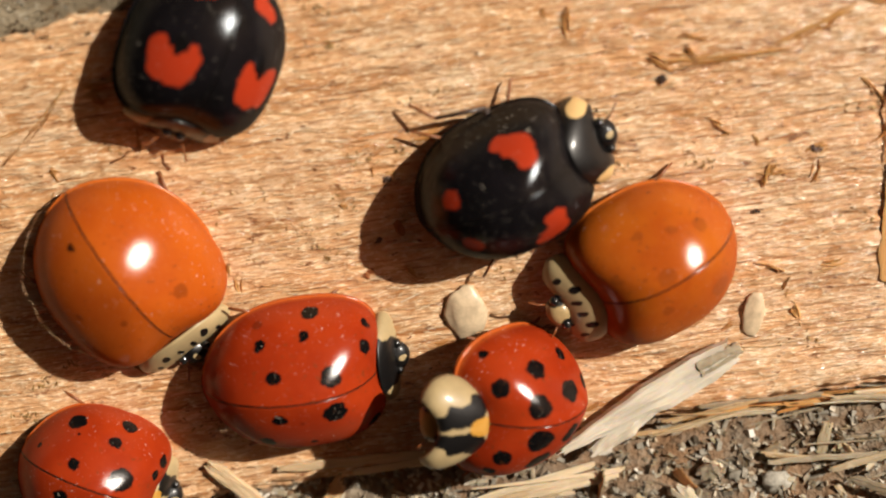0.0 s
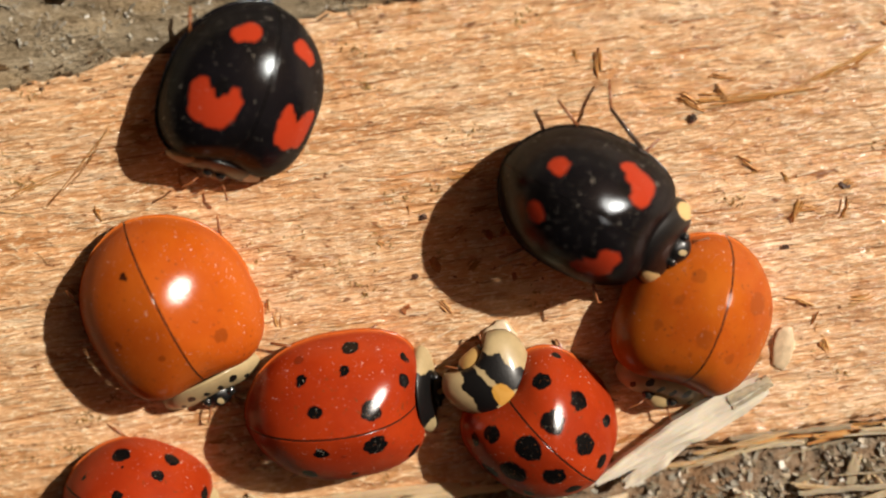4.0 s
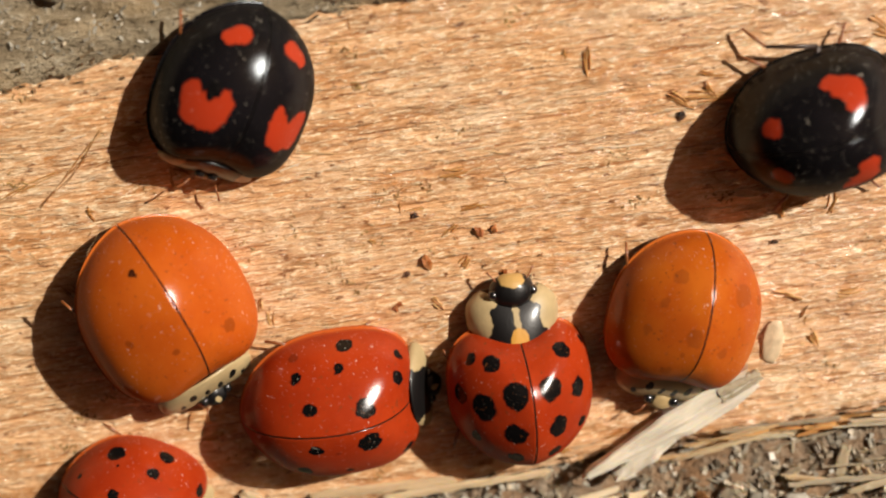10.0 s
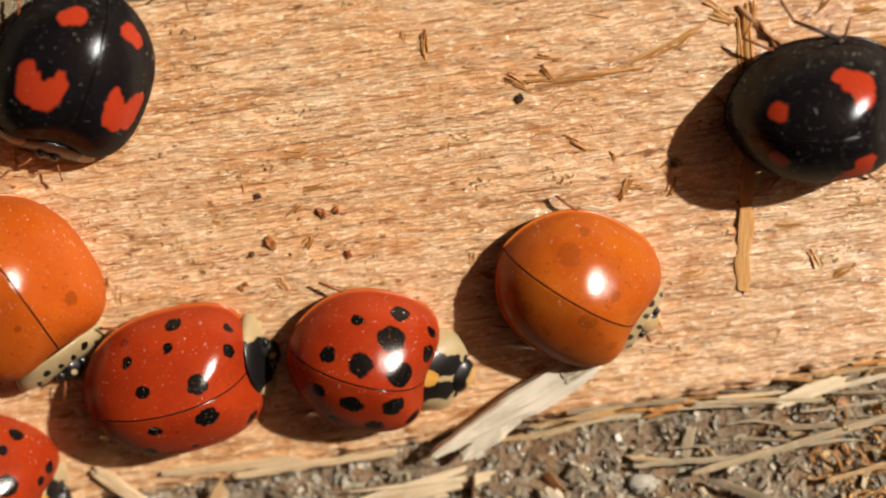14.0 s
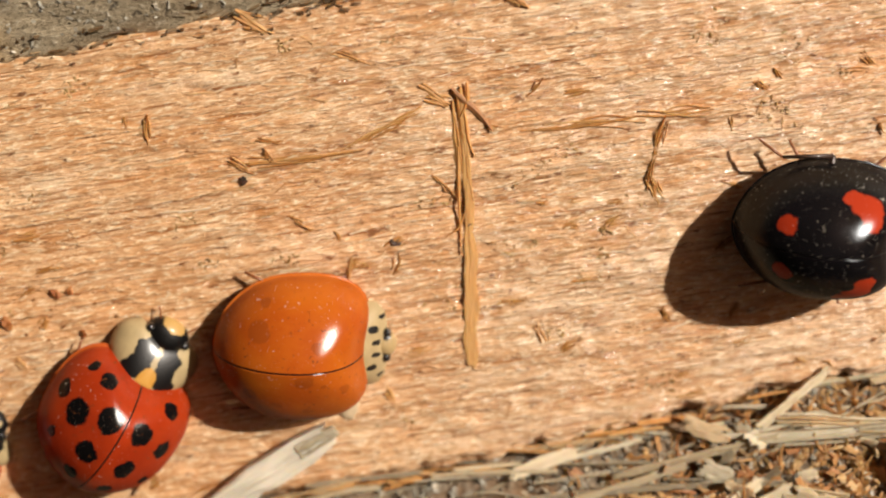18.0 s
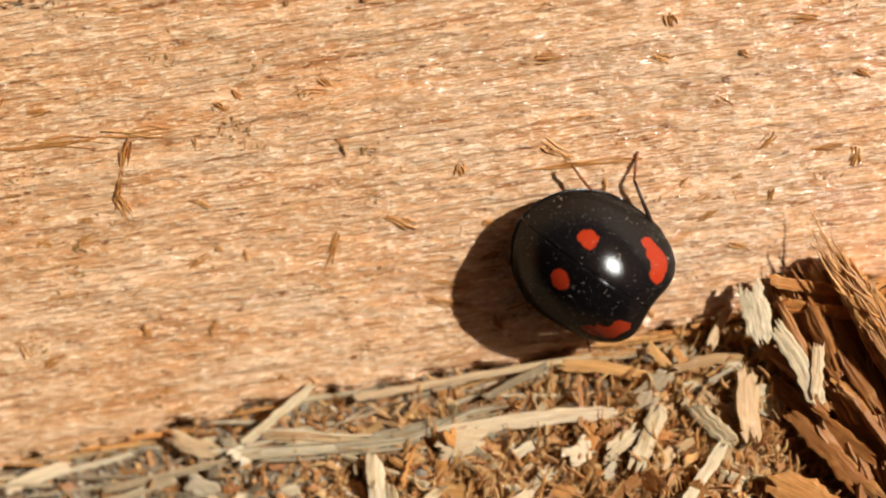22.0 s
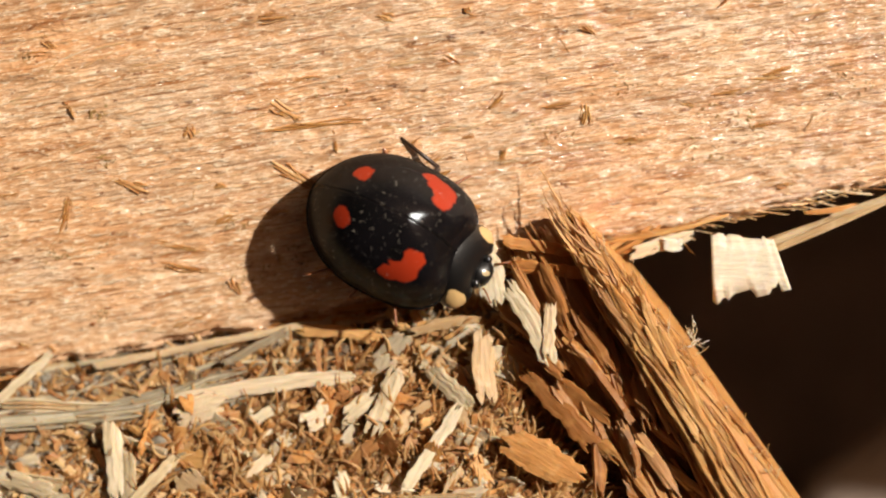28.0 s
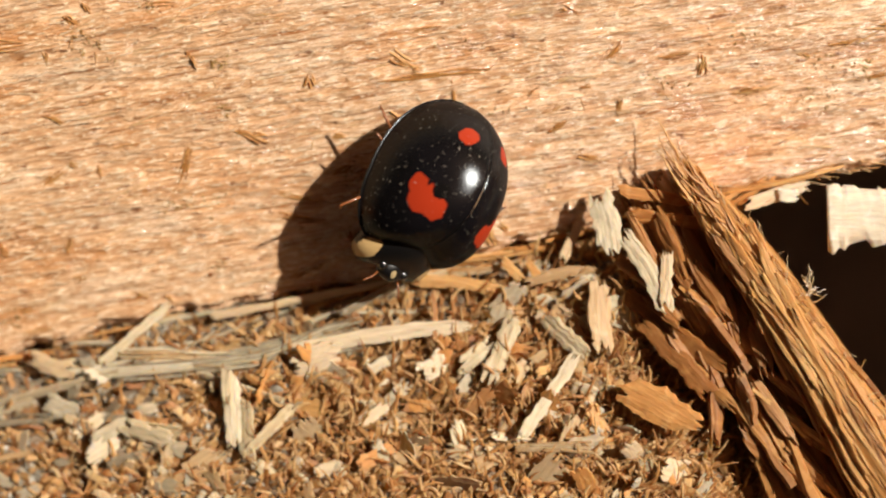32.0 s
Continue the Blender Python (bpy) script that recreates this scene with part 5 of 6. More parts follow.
def build_white_flake():
    """A thin fibrous plate with saw-toothed ends, caught on the timber's torn edge."""
    tl, tr, bl, br = (Vector(p) for p in ((46.74, 2.93, 0.70), (48.72, 2.80, 0.70), (46.82, 0.74, 1.20), (49.24, 1.46, 1.20)))
    rng = random.Random(77)
    n = 26
    verts, faces = [], []
    for i in range(n):
        f = i / (n - 1)
        if rng.random() < 0.6 or i == 0:
            up, down, ridge = rng.uniform(-0.08, 0.06), rng.uniform(-0.2, 0.16), rng.uniform(0, 0.012)
        top = tl.lerp(tr, f) + (tl - bl).normalized() * up
        bot = bl.lerp(br, f) + (bl - tl).normalized() * down
        for g in (0.0, 0.33, 0.67, 1.0):
            p = top.lerp(bot, g)
            z = ridge - (0.002 if i % 2 else 0.0) + 0.15 * f * f
            verts += [(p.x, p.y, p.z + z), (p.x, p.y, p.z + z - 0.16)]
    for i in range(n - 1):
        for g in range(3):
            a, b = i * 8 + g * 2, (i + 1) * 8 + g * 2
            faces += [(a, a + 2, b + 2, b), (a + 1, b + 1, b + 3, a + 3)]
        a, b = i * 8, (i + 1) * 8
        faces += [(a, b, b + 1, a + 1), (a + 6, a + 7, b + 7, b + 6)]
    e = (n - 1) * 8
    for g in range(3):
        faces += [(g * 2, g * 2 + 1, g * 2 + 3, g * 2 + 2), (e + g * 2, e + g * 2 + 2, e + g * 2 + 3, e + g * 2 + 1)]
    tagged(part("white_flake", mesh_of("white_flake", verts, faces, CHIP["white"], True)), "white fibrous flake caught on the torn wood edge", "flake")


# ---------------------------------------------------------------- ladybirds
def tube(verts, faces, pts, radii, sides=6):
    """Adds a tapered tube along pts."""
    k = len(verts)
    for i, p in enumerate(pts):
        p = Vector(p)
        q = Vector(pts[min(i + 1, len(pts) - 1)]) - Vector(pts[max(i - 1, 0)])
        q.normalize()
        s = q.cross(Vector((0.13, 0.21, 0.97))).normalized()
        t = s.cross(q)
        for j in range(sides):
            g = 2 * math.pi * j / sides
            v = p + (s * math.cos(g) + t * math.sin(g)) * radii[i]
            verts.append(tuple(v))
    for i in range(len(pts) - 1):
        for j in range(sides):
            n = (j + 1) % sides
            faces.append((k + i * sides + j, k + i * sides + n, k + (i + 1) * sides + n, k + (i + 1) * sides + j))
    e = k + (len(pts) - 1) * sides
    faces += [tuple(range(k, k + sides))[::-1], tuple(range(e, e + sides))]


def elytron_mesh(L, W, H, z0, side, material, flange, crease):
    """One wing case: a quarter egg with square shoulders, a narrow gutter rim and a seam along the back."""
    near = [0.0, 0.006, 0.012, 0.02, 0.035]
    turns = near + [math.pi * k / 40 for k in range(1, 40)] + [math.pi - a for a in near[::-1]]
    rings = [math.sin(0.5 * math.pi * k / 24) for k in range(1, 25)]
    verts, faces = [], []

    def outline(a):
        c, s = math.cos(a), abs(math.sin(a))
        if c >= 0:
            x = L * c ** (2 / 2.9) - 0.55 * math.exp(-(a / 0.50) ** 2)
        else:
            x = -L * abs(c) ** (2 / 2.05)
        return x, W * s ** (2 / 2.2 if c >= 0 else 2 / (2.2 - 0.42 * abs(c)))

    for r in rings:
        for a in turns:
            x, y = outline(a)
            z = z0 + H * max(0.0, 1 - r ** 2.0) ** 0.5
            z -= crease * y * r * (1 - r * r)
            y *= r * 0.985
            if y < 0.02:
                y, z = 0.010, z - 0.03
            verts.append((x * r * 0.985, side * y, z))
    for grow, dz in ((1.0, -0.045), (1.03, -0.035), (1.055, -0.02), (1.065, -0.05), (0.96, -0.14)):
        grow = 1 + (grow - 1) * flange
        dz -= 0.04 * (1 - flange)
        for a in turns:
            x, y = outline(a)
            verts.append((x * grow, side * max(y * grow, 0.010), z0 + dz))
    n = len(turns)
    k = len(verts)
    verts.append((0, side * 0.010, z0 + H - 0.03))
    for i in range(len(rings) + 4):
        for j in range(n - 1):
            faces.append((i * n + j, (i + 1) * n + j, (i + 1) * n + j + 1, i * n + j + 1))
    for j in range(n - 1):
        faces.append((k, j, j + 1))
    if side < 0:
        faces = [f[::-1] for f in faces]
    return mesh_of("elytron", verts, faces, material)


def shield_width(W):
    return 0.63 * W


def pronotum_mesh(L, W, H, z0, reach, material, droop):
    """The shield: rounded side lobes, a convex back tucked under the wing cases, a hollow front for the head."""
    nu, nv = 29, 14
    verts, faces = [], []
    pw = shield_width(W)
    for layer in (0, 1):
        for i in range(nv):
            v = i / (nv - 1)
            if v > 0.45:
                w = pw * (1 - 0.36 * ((v - 0.45) / 0.55) ** 3)
            else:
                w = pw * (1 - 0.14 * ((0.45 - v) / 0.45) ** 2)
            for j in range(nu):
                u = math.sin(0.5 * math.pi * (-1 + 2 * j / (nu - 1)))
                x = L - 0.75 + reach * v * (1 - 0.24 * (1 - u * u) * v - 0.10 * abs(u) ** 6) + 0.16 * u * u * (1 - v)
                arch = max(0, 1 - abs(u) ** 2.2) ** 0.62
                z = z0 + 0.02 + H * 0.43 * arch * (1 - 0.50 * v ** 1.5)
                z -= droop * reach * v
                if i == nv - 1 or j in (0, nu - 1):
                    z -= 0.05
                verts.append((x, u * w, z - 0.14 * layer))
    m = nu * nv
    for i in range(nv - 1):
        for j in range(nu - 1):
            a, b, c, d = i * nu + j, (i + 1) * nu + j, (i + 1) * nu + j + 1, i * nu + j + 1
            faces += [(a, b, c, d), (m + d, m + c, m + b, m + a)]
    rim = [j for j in range(nu)] + [i * nu + nu - 1 for i in range(1, nv)] + [(nv - 1) * nu + j for j in range(nu - 2, -1, -1)] + [i * nu for i in range(nv - 2, 0, -1)]
    for q in range(len(rim)):
        a, b = rim[q], rim[(q + 1) % len(rim)]
        faces.append((a, b, m + b, m + a))
    return mesh_of("pronotum", verts, faces, material)


def leg_points(W, z0, k, s, out):
    hip = (1.15 - 1.15 * k, s * W * 0.45, z0 + 0.05)
    knee = ((0.75, -0.05, -0.45)[k], s * W * 0.62, 0.35)
    ankle = ((1.0, -0.1, -1.1)[k], s * W * 0.88, 0.22)
    foot = ((1.45, -0.25, -1.9)[k], s * (W * 0.95 + (0.55, 0.40, 0.45)[k] * out), 0.05)
    return hip, knee, ankle, foot


def ladybird(label, size, case, shield, head_mat, leg_mat, foot_mat, reach=0.95, trailing=False, head_size=1.0, droop=0.0, flange=0.05, crease=0.24):
    L, W, H, z0 = size
    root = tagged(new("ladybird"), label, "ladybird", group="ladybirds on the timber")
    part("left_elytron", elytron_mesh(L, W, H, z0, 1, case, flange, crease), root)
    part("right_elytron", elytron_mesh(L, W, H, z0, -1, case, flange, crease), root)
    front = part("pronotum", pronotum_mesh(L, W, H, z0, reach, shield, droop), root, "patterned shield behind the head")
    head = part("head", blob_mesh("head", 0.62 * head_size, 3, head_mat, (0.95, 1.12, 0.78), True, 12, 18, 0.05), root)
    head.location = ((L - 0.75 + reach * 0.80 + (0.36 - 0.9 * droop) * head_size) * MM, 0, (z0 + 0.20 - 0.5 * droop * reach) * MM)
    for s in (1, -1):
        eye = part("eye", blob_mesh("eye", 0.17, 4, EYE, (1, 1, 1), True, 8, 10, 0.0), head)
        eye.location = (0.02 * MM, s * 0.60 * head_size * MM, 0.16 * MM)
        verts, faces = [], []
        tube(verts, faces, [(0.30, s * 0.42, 0.05), (0.50, s * 0.55, 0.1), (0.66, s * 0.68, 0.02), (0.74, s * 0.74, 0.0)], [0.035, 0.028, 0.03, 0.05], 5)
        part("antenna", mesh_of("antenna", verts, faces, foot_mat), head)
    part("abdomen", blob_mesh("abdomen", 1.0, 5, UNDER, (L * 0.90, W * 0.86, 0.34), True, 8, 16, 0.0), root).location = (0, 0, (z0 + 0.02) * MM)
    legs = []
    for s in (1, -1):
        for k in range(3):
            hip, knee, ankle, foot = leg_points(W, z0, k, s, 1.0 if trailing else 0.1)
            if trailing and k == 1 and s == 1:
                knee, ankle, foot = (0.45, 2.35, 0.55), (-1.05, 2.70, 0.40), (-1.6, 3.35, 0.05)
            rel = [tuple(Vector(p) - Vector(hip)) for p in (hip, knee, ankle, foot)]
            verts, faces = [], []
            tube(verts, faces, [rel[0], rel[1]], [0.14, 0.10])
            tube(verts, faces, [rel[1], rel[2]], [0.085, 0.055])
            leg = part("leg", mesh_of("leg", verts, faces, leg_mat), root)
            leg.location = [v * MM for v in hip]
            verts, faces = [], []
            m = [(a + b) / 2 for a, b in zip(rel[2], rel[3])]
            tip = (rel[3][0] + 0.12, rel[3][1] + 0.02, rel[3][2] - 0.02)
            tube(verts, faces, [rel[2], m, rel[3], tip], [0.045, 0.055, 0.04, 0.018])
            part("foot", mesh_of("foot", verts, faces, foot_mat), leg)
            legs.append((leg, Vector(hip) * MM, k, s))
    return root, legs, (front, head)


BLACK, ORANGE_RED = (0.004, 0.0035, 0.0035), (0.33, 0.030, 0.009)
EYE = plain("eye_black", (0.01, 0.01, 0.01), 0.2, 1.0)
UNDER = plain("underside", (0.02, 0.012, 0.008), 0.5)
LEG_DARK = plain("dark_leg", (0.035, 0.016, 0.009), 0.45, 0.2)
LEG_TAN = plain("tan_leg", (0.36, 0.14, 0.045), 0.4, 0.3)
FOOT = plain("amber_foot", (0.24, 0.075, 0.02), 0.4, 0.2)
CREAM = (0.40, 0.30, 0.155)


def both(spots):
    return [(x, s * y, a, b) for x, y, a, b in spots for s in (1, -1)]


def round_spots(table, k=1.0):
    return [(x, y, r * k, 0.96 * r * k) for x, y, r in table]


def pale_shield(L, W, reach, style):
    """Cream shield: a black broken M, four dark dots, or a black middle with cream lobes."""
    def at(v):
        return L - 0.75 + reach * v
    k, w = reach / 1.7, shield_width(W) / 1.45
    if style == "dots":
        black = both([(at(0.52), 0.20 * w, 0.20 * k, 0.09), (at(0.42), 0.62 * w, 0.22 * k, 0.13), (at(0.66), 0.95 * w, 0.16 * k, 0.09), (at(0.80), 0.52 * w, 0.10 * k, 0.06)])
    else:
        black = both([(at(0.30), 0.44 * w, 0.40 * k, 0.38 * w), (at(0.15), 0.66 * w, 0.30 * k, 0.28 * w), (at(0.54), 0.42 * w, 0.36 * k, 0.34 * w), (at(0.74), 0.28 * w, 0.24 * k, 0.22 * w), (at(0.62), 0.66 * w, 0.14 * k, 0.14)])
    if style == "dark":
        black += [(at(0.4), 0.0, 0.8 * reach, 0.72 * w)]
    yellow = [(at(0.10), 0.0, 0.42 * k, 0.30 * w)]
    return plate("cream_shield", CREAM, [(black, BLACK, 1.0), (yellow, (0.50, 0.25, 0.04), 0.9 if style == "m" else 0.0)])


def build_ladybirds():
    bugs = {}
    red, red_deep = (0.32, 0.033, 0.006), (0.25, 0.022, 0.0045)
    orange, orange_deep = (0.40, 0.082, 0.008), (0.35, 0.062, 0.006)
    amber, amber_deep = (0.40, 0.095, 0.008), (0.33, 0.062, 0.006)
    dark_head = plate("dark_head", BLACK, [([(0.45, 0.0, 0.20, 0.40)], (0.46, 0.28, 0.09), 0.95)])
    black_head = plate("black_head", BLACK, [([(0.16, 0.0, 0.13, 0.11)], CREAM, 0.9)])
    pale_head = plate("pale_head", (0.40, 0.28, 0.13), [(both([(-0.05, 0.45, 0.3, 0.22)]), BLACK, 1.0)])

    size = (3.08, 2.42, 2.65, 0.28)
    spots = [(2.02, 1.11, 0.25), (2.06, 1.58, 0.18), (0.16, 1.88, 0.23), (0.5, 2.25, 0.29), (-1.21, 1.72, 0.23), (-0.96, 0.88, 0.29), (0.8, 0.68, 0.36), (0.8, -0.55, 0.42), (2.02, -1.47, 0.25), (-0.96, -0.57, 0.27), (-1.36, -1.61, 0.29), (0.08, -1.82, 0.22)]
    faint = [(-1.17, 2.1, 0.14), (-0.3, -0.8, 0.14)]
    case = shell("red_case_small_spots", red, red_deep, [(round_spots(spots), BLACK, 1.0), (round_spots(faint, 1.3), BLACK, 0.4)], size=size, rim=(0.62, 0.17, 0.03))
    bugs["resting_red"] = ladybird("red ladybird with many small black spots, resting on wood", size, case, pale_shield(3.08, 2.42, 0.95, "dark"), black_head, LEG_TAN, FOOT, 0.95, head_size=0.75, droop=0.45)

    size = (2.58, 2.35, 2.55, 0.28)
    spots = [(1.61, 1.6, 0.2), (1.66, 1.08, 0.28), (1.7, -1.2, 0.27), (1.47, -1.9, 0.18), (0.53, 2.1, 0.29), (0.79, -0.66, 0.37), (0.47, -1.66, 0.31), (0.76, 0.55, 0.41), (0.27, 1.56, 0.43), (-0.61, 0.68, 0.36), (-0.57, -0.85, 0.36), (-0.89, 1.8, 0.2), (-0.9, -1.75, 0.22), (-1.65, 0.6, 0.25), (-1.65, -0.7, 0.25)]
    case = shell("red_case_big_spots", red, red_deep, [(round_spots(spots, 1.15), BLACK, 1.0), ([(2.05, 0.0, 0.22, 0.16)], BLACK, 0.6)], size=size, rim=(0.62, 0.17, 0.03))
    bugs["turning_red"] = ladybird("red ladybird with large black spots and a cream shield", size, case, pale_shield(2.58, 2.35, 1.9, "m"), dark_head, LEG_TAN, FOOT, 1.9, head_size=1.05)

    size = (2.5, 2.3, 2.5, 0.28)
    spots = [(-1.31, 1.7, 0.32), (-1.25, 1.4, 0.14), (0.3, 2.05, 0.26), (-0.04, 1.6, 0.27), (1.67, 1.25, 0.23), (1.59, 0.85, 0.22), (0.41, 0.6, 0.43), (-1.15, 0.6, 0.23), (-1.17, -0.6, 0.27), (0.45, -0.55, 0.41), (1.51, -1.15, 0.23), (-0.22, -1.6, 0.29), (-1.35, -1.7, 0.25), (-1.28, -1.3, 0.13), (-2.19, 0.6, 0.11)]
    case = shell("red_case_many_spots", red, red_deep, [(round_spots(spots), BLACK, 1.0)], size=size, rim=(0.62, 0.17, 0.03))
    bugs["low_red"] = ladybird("small red ladybird with black spots at the timber's torn edge", size, case, pale_shield(2.5, 2.3, 0.9, "m"), black_head, LEG_TAN, FOOT, 0.9, head_size=0.75, droop=0.45)

    size = (3.1, 2.72, 2.65, 0.28)
    case = shell("orange_case", orange, orange_deep, [(round_spots([(-2.15, -0.58, 0.17)]), BLACK, 0.9), (round_spots([(-0.29, -1.8, 0.26), (0.57, -0.7, 0.18), (-0.3, -1.15, 0.1), (0.9, 1.3, 0.3)]), BLACK, 0.35)], size=size, rim=(0.62, 0.17, 0.03))
    bugs["resting_orange"] = ladybird("plump orange ladybird with one dark spot, resting on wood", size, case, pale_shield(3.1, 2.72, 1.15, "dots"), black_head, LEG_TAN, FOOT, 1.15, head_size=0.7, droop=0.30)

    size = (2.75, 2.45, 2.5, 0.28)
    faint = [(-1.7, -1.0, 0.24), (-0.82, -1.4, 0.2), (0.62, -0.54, 0.12), (-1.45, 1.2, 0.36), (-1.15, 1.95, 0.18), (0.0, -0.35, 0.25), (0.4, 0.83, 0.2), (1.4, -0.8, 0.2), (0.2, -1.7, 0.22)]
    case = shell("amber_case", amber, amber_deep, [(round_spots(faint, 1.2), (0.14, 0.035, 0.008), 0.38)], size=size, rim=(0.62, 0.17, 0.03))
    bugs["turning_orange"] = ladybird("glossy amber-orange ladybird with faint brown spots", size, case, pale_shield(2.75, 2.45, 1.45, "dots"), pale_head, LEG_TAN, FOOT, 1.45, head_size=0.72, droop=0.08)

    size = (2.84, 2.24, 2.85, 0.29)
    patches = both([(0.82, 1.42, 0.50, 0.44), (0.92, 1.12, 0.40, 0.42), (0.45, 1.66, 0.34, 0.26), (-1.61, 0.81, 0.33, 0.33)])
    notch = both([(0.40, 1.12, 0.24, 0.30)])
    case = shell("black_case", BLACK, (0.006, 0.005, 0.006), [(patches, ORANGE_RED, 1.0), (notch, BLACK, 1.0)], dust=0.6, suture=BLACK, gloss=0.034, sheen=0.27, spec=0.2, rough=0.42, grain=0.25, tint=(0.85, 0.93, 1.0), size=size)
    white_sides = both([(2.92, 1.15, 0.37, 0.23)])
    shield = plate("black_shield", BLACK, [(white_sides, (0.56, 0.37, 0.16), 1.0)])
    bugs["walking_black"] = ladybird("glossy black ladybird with four red patches, walking over wood", size, case, shield, black_head, LEG_DARK, FOOT, 1.35, True, head_size=0.72, flange=0.12, droop=0.16, crease=0.12)

    size = (2.85, 2.45, 2.25, 0.25)
    patches = both([(0.15, 1.78, 0.46, 0.30), (0.58, 1.62, 0.40, 0.40), (0.66, 1.28, 0.40, 0.42), (0.50, 0.98, 0.42, 0.34), (0.10, 0.88, 0.46, 0.24), (0.38, 1.32, 0.52, 0.50), (-2.0, 0.86, 0.34, 0.36), (-1.85, 1.15, 0.30, 0.26)])
    notch = both([(-0.22, 1.28, 0.34, 0.18)])
    case = shell("black_case_horseshoe", BLACK, (0.006, 0.005, 0.006), [(patches, ORANGE_RED, 1.0), (notch, BLACK, 1.0)], dust=0.55, suture=BLACK, gloss=0.034, sheen=0.27, spec=0.2, rough=0.42, grain=0.25, tint=(0.85, 0.93, 1.0), size=size)
    shield = plate("black_shield_resting", BLACK, [(both([(2.4, 1.25, 0.36, 0.36)]), (0.45, 0.30, 0.17), 1.0)])
    bugs["resting_black"] = ladybird("black ladybird with red horseshoe patches, resting on wood", size, case, shield, black_head, LEG_DARK, FOOT, 0.7, head_size=0.35, droop=0.5, flange=0.27, crease=0.06)
    return bugs


# ---------------------------------------------------------------- build
build_setting()
build_splintered_edge()
build_white_flake()
build_rock()
build_chips()
build_loose_chips()
BUGS = build_ladybirds()
build_stuff()


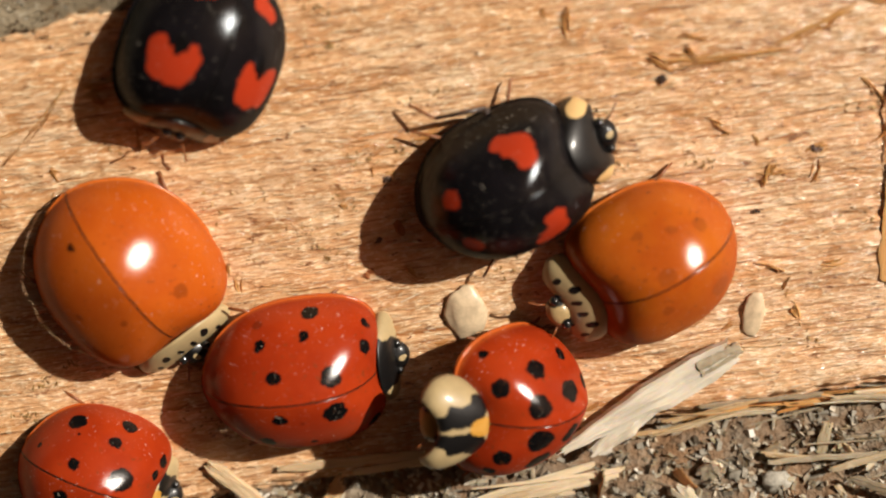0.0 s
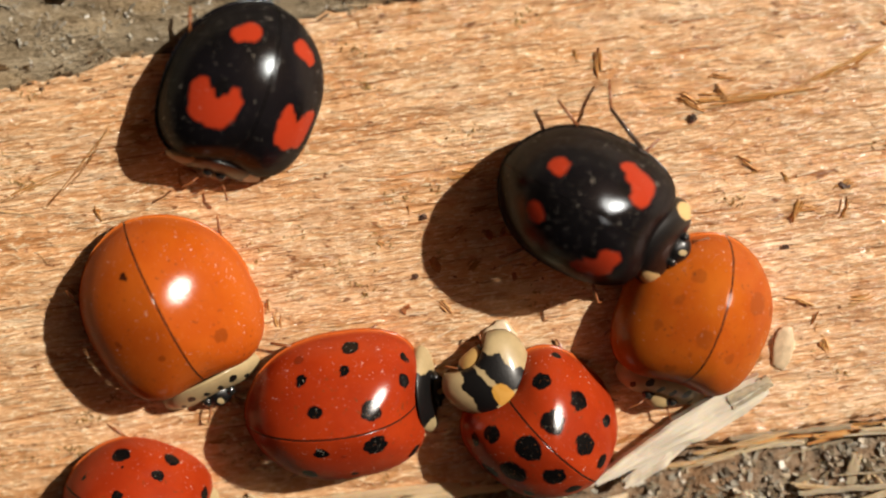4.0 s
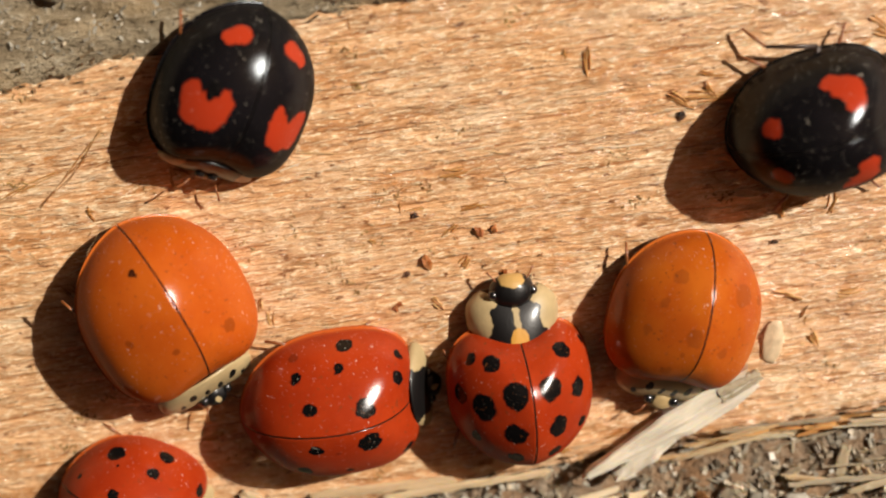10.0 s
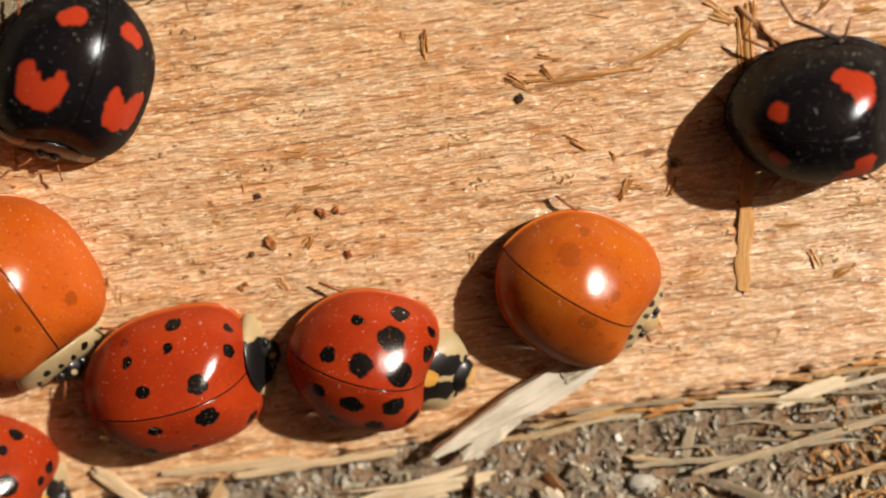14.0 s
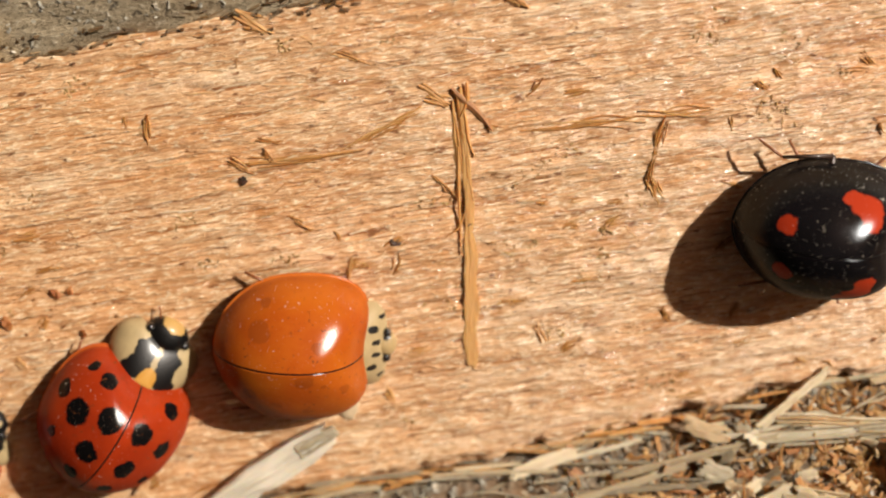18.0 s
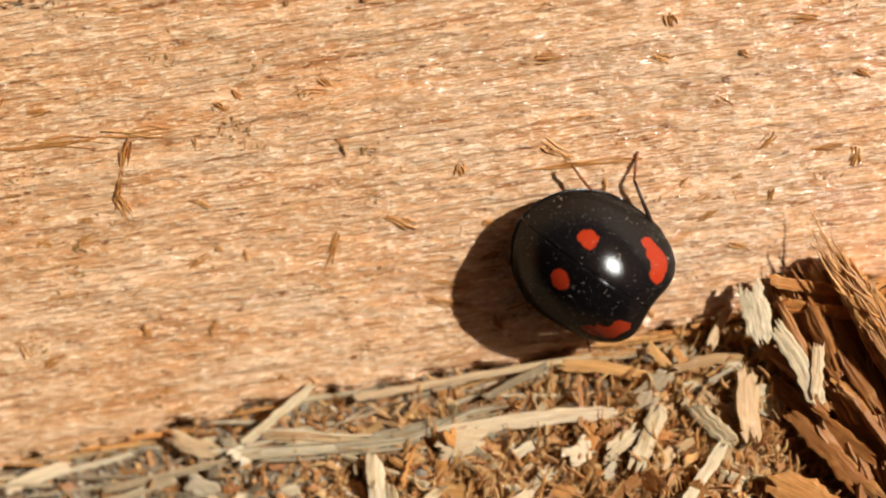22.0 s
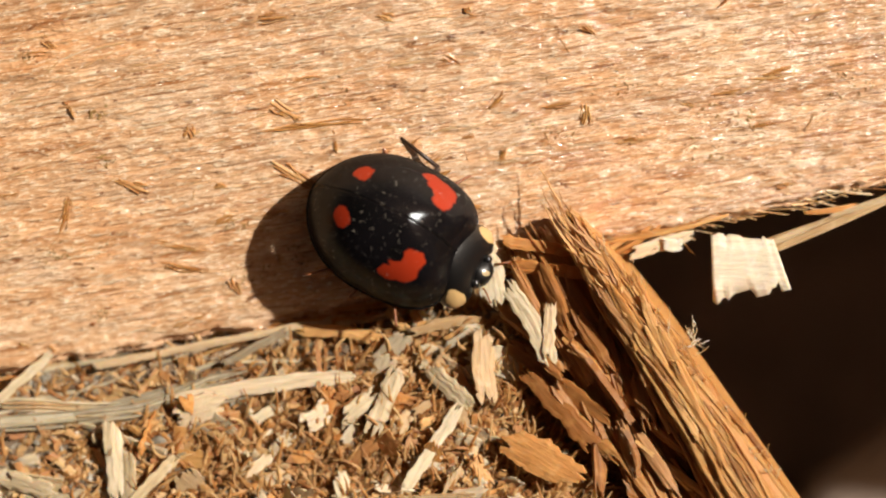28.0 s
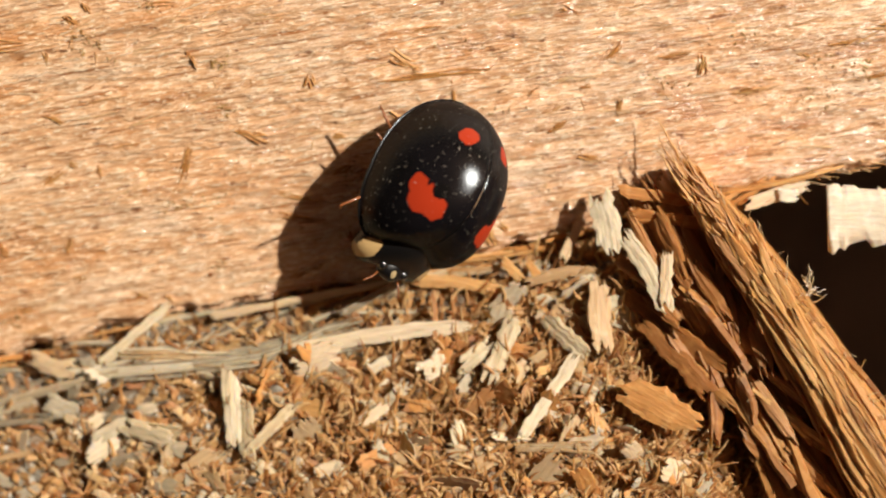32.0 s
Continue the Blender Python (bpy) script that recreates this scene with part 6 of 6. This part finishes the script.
PATHS = {
    "resting_red": (
        (0, -4.46, -3.92, 0.12, 1.1, 8.93, 7),
        (9, -4.34, -3.90, 0.12, 1.1, 8.93, 7),
        (12, -4.44, -3.90, 0.12, 1.41, 8.89, 9),
        (14, -4.54, -3.90, 0.12, 2.18, 8.73, 14),
        (14.5, -4.54, -3.95, 0.12, 2.33, 8.69, 15),
        (16.5, -4.84, -4.10, 0.12, 3.23, 8.4, 21),
        (18, -4.84, -4.10, 0.12, 3.66, 8.22, 24),
        (32, -4.84, -4.10, 0.12, 3.66, 8.22, 24),
    ),
    "turning_red": (
        (0, 1.80, -4.42, 0.95, -0.25, -43, 179.5),
        (1, 1.90, -4.50, 0.95, -0.28, -43, 181.8),
        (2, 2.05, -4.46, 0.85, 0.24, -39, 178.5),
        (3, 2.0, -4.4, 0.55, 4.5, -29, 147),
        (4, 2.03, -4.52, 0.12, 6.43, -6.3, 134.4),
        (7, 1.35, -3.23, 0.12, 8.62, -2.6, 106.8),
        (8, 1.42, -3.22, 0.12, 8.9, -1.31, 98.4),
        (9, 1.57, -3.33, 0.12, 8.97, -0.75, 94.8),
        (10, 1.57, -3.42, 0.12, 8.96, -0.83, 95.3),
        (11, 1.54, -3.96, 0.12, 8.64, 2.51, 73.8),
        (12, 1.58, -3.33, 0.12, 7.19, 5.42, 53),
        (13, 1.32, -3.23, 0.12, 3.53, 8.28, 23.1),
        (14, 1.61, -3.13, 0.12, -2.16, 8.74, -13.9),
        (14.5, 1.67, -3.78, 0.12, -0.96, 8.95, -6.1),
        (16.5, 1.17, -3.23, 0.12, 4.88, 7.57, 32.8),
        (17.5, 1.72, -2.63, 0.12, 6.72, 5.99, 48.3),
        (18, 1.88, -2.51, 0.12, 7.43, 5.07, 55.7),
        (19, 2.3, -2.1, 0.12, 8.69, 2.33, 75),
        (32, 2.3, -2.1, 0.12, 8.69, 2.33, 75),
    ),
    "low_red": (
        (0, -10.97, -7.6, 0.12, -14.42, 8.33, -22.3),
        (32, -10.97, -7.6, 0.12, -14.42, 8.33, -22.3),
    ),
    "resting_orange": (
        (0, -9.7, -0.64, 0.12, -7.37, 5.16, 305),
        (2, -9.7, -0.64, 0.12, -7.55, 4.9, 303),
        (4, -9.7, -0.64, 0.12, -8.16, 3.8, 295),
        (7, -9.7, -0.9, 0.3, -20.61, 2.63, 287),
        (8, -9.7, -0.9, 0.33, -22.56, 2.78, 288),
        (9, -9.7, -0.9, 0.34, -23.46, 3.08, 290),
        (10, -9.7, -0.64, 0.34, -23.16, 3.8, 295),
        (12, -9.7, -0.64, 0.34, -22.93, 4.09, 297),
        (14, -9.7, -0.64, 0.34, -22.61, 4.5, 300),
        (32, -9.7, -0.64, 0.33, -21.79, 4.5, 300),
    ),
    "turning_orange": (
        (0, 6.34, -0.12, 0.12, -4.28, -7.92, 208.4),
        (1, 6.45, -0.25, 0.12, -5.42, -7.19, 217),
        (2, 6.61, -0.28, 0.12, -5.94, -6.76, 221.3),
        (3, 6.67, -0.76, 0.12, -8, -4.11, 242.8),
        (4, 6.71, -0.81, 0.12, -8.44, -3.12, 249.7),
        (7, 6.76, -0.54, 0.12, -8.58, -2.71, 252.5),
        (8, 6.84, -0.67, 0.12, -8.63, -2.56, 253.5),
        (9, 6.77, -1.09, 0.12, -8.71, -2.27, 255.4),
        (10, 6.72, -0.88, 0.12, -8.78, -1.99, 257.2),
        (11, 6.95, -0.66, 0.12, -8.85, -1.61, 259.7),
        (12, 7.49, -0.41, 0.12, -8.55, 2.8, 288.1),
        (13, 7.44, -0.36, 0.12, -8.61, 2.62, 286.9),
        (14, 8.34, -0.6, 0.12, -4.53, 7.78, 329.8),
        (14.5, 8.22, -0.42, 0.12, -0.28, 9, 358.2),
        (16.5, 8.5, -0.57, 0.12, 3.46, 8.31, 382.6),
        (17.5, 8.16, -0.2, 0.12, 2.51, 8.64, 376.2),
        (18, 8.03, 0, 0.12, -0.41, 8.99, 357.4),
        (18.5, 8.02, 0.31, 0.12, -5.64, 7.01, 321.2),
        (19, 8.23, 0.2, 0.12, -8.45, 3.09, 290.1),
        (20, 8.2, 0.3, 0.12, -8.77, 2.02, 283),
        (32, 8.2, 0.3, 0.12, -8.77, 2.02, 283),
    ),
    "walking_black": (
        (0, 1.81, 2.42, 0.31, 0.1, 3.13, 26.2),
        (1, 1.77, 2.51, 0.31, -2.75, 2.56, 19.3),
        (2, 1.01, 1.35, 0.30, -3.89, 2.66, 5.9),
        (3, 2.33, 2.68, 0.30, -5.32, 1.8, -2.4),
        (4, 3.22, 3.08, 1.00, -9.88, -1.8, -26.7),
        (7, 3.94, 3.09, 0.30, 0.57, 2.18, 8.9),
        (8, 5.82, 3.76, 0.30, -1.61, 0.19, 5.9),
        (9, 8.26, 4.42, 0.30, 1.99, 1.9, 17.6),
        (10, 10.57, 5.47, 0.30, -0.28, 0.28, 15),
        (11, 12.79, 6.77, 0.30, -0.19, 1.52, 14.3),
        (12, 13.47, 6.64, 0.30, 1.9, 0.19, 0.8),
        (13, 15.05, 5.73, 0.30, 1.9, -0.28, 14),
        (14, 15.6, 5.38, 0.30, 3.7, 2.56, 5),
        (14.5, 16.57, 5.79, 0.30, 2.75, 1.71, 0.3),
        (16.5, 21.37, 3.24, 0.60, 0, 0, -4),
        (17.5, 23.3, 3.37, 0.60, 0.19, 0, -0.2),
        (18, 24.72, 4.13, 0.60, 2.09, 1.9, -3.7),
        (19, 28.85, 4.45, 0.60, -2.85, 8.84, -7.9),
        (20, 30.12, 3.61, 0.30, -8.17, 1.33, -19.9),
        (21, 32.65, 4.19, 0.68, -21.47, 11.59, -19.7),
        (22, 34.3, 3.47, 0.42, -10.54, 12.25, -37.4),
        (23, 35.47, 2.87, 0.90, -28.02, -13.11, -49.1),
        (24, 35.72, 2.89, 1.18, -25.46, -24.98, -46.7),
        (25, 35.48, 3.23, 0.39, -13.11, 9.88, -25.9),
        (26, 37.1, 3.54, 0.48, -13.39, 12.35, -17.1),
        (29, 35.58, 3.27, 1.07, -28.31, -19.47, -50),
        (30, 34.5, 3.75, 0.69, -40.95, -6.65, -90.2),
        (31, 34.63, 2.9, 1.69, -28.88, -39.05, -88.3),
        (32, 33.87, 3.28, 1.19, -27.55, -24.13, -116.8),
    ),
    "resting_black": (
        (0, -7.29, 6.32, 0.12, -18.67, -7.17, 249),
        (32, -7.29, 6.32, 0.12, -18.67, -7.17, 249),
    ),
}


# how far a ladybird stretches its shield out, 0 to 1, and its head, where that differs
REACH = {
    "walking_black": ((0, 0.95), (1, 0.85), (2, 0.6), (3, 0.85), (4, 0.8), (4.5, 0.7), (6.5, 0.6), (7, 0.6), (9, 0.75), (12, 0.5), (17, 0.5), (19, 0.6), (20, 0.3), (21, 0.2), (22, 0.0), (23, 0.5), (24, 1.0), (25, 0.0), (26, 0.15), (26.5, 0.3), (28.5, 0.9), (29, 1.0), (30, 0.7), (31, 0.95), (32, 0.6)),
    "turning_orange": ((0, 0.85), (1, 0.9), (2, 0.7), (3, 0.6), (4, 0.5), (9, 0.7), (10, 0.6), (11, 0.3), (12, 0.1), (13, 0.3), (14, 0.35), (14.5, 0.5), (16.5, 1.0), (17.5, 0.9), (18, 0.5), (19, 0.3), (32, 0.3)),
    "turning_red": ((0, 1.2, 0.1), (2, 1.2, 0.1), (3, 1.25, 0.1), (4, 0.9, 0.2), (4.5, 0.85, 0.4), (6.5, 0.9), (9, 0.9), (10, 0.6), (11, 0.6), (13, 0.6, 0.4), (14, 0.6, 0.35), (14.5, 0.65, 0.4), (16.5, 0.85, 0.65), (32, 0.8)),
}


def stride(name, legs, fast):
    """Swings each leg about its hip while its ladybird walks."""
    rows = rows_of(PATHS[name])
    for leg, hip, k, s in legs:
        phase = math.pi * ((k + (s > 0)) % 2)
        keys = []
        for i in range(129):
            t = i * 0.25
            near = [m.translation for u, m in rows if abs(u - t) <= 1.3] or [rows[-1][1].translation]
            go = min(1.0, max((a - b).length for a in near for b in near) / (1.2 * MM)) * fast
            a = 0.35 * go * math.sin(2 * math.pi * 0.9 * t + phase)
            keys.append((t, Matrix.Translation(hip) @ Matrix.Rotation(a * s, 4, "Z")))
        walk(leg, keys)


def motions():
    for name, (root, legs, front) in BUGS.items():
        walk(root, rows_of(PATHS[name]))
        if name in REACH:
            for ob, back, which in zip(front, (0.6, 1.05), (1, -1)):
                home = ob.location.copy()
                walk(ob, [(row[0], Matrix.Translation(home + Vector((-back, 0, -0.33 * back)) * (1 - row[which]) * MM) @ Matrix.Rotation(radians(8) * (1 - row[which]), 4, "Y")) for row in REACH[name]])
        if name in ("walking_black", "turning_red", "turning_orange"):
            stride(name, legs, 1.0)


motions()
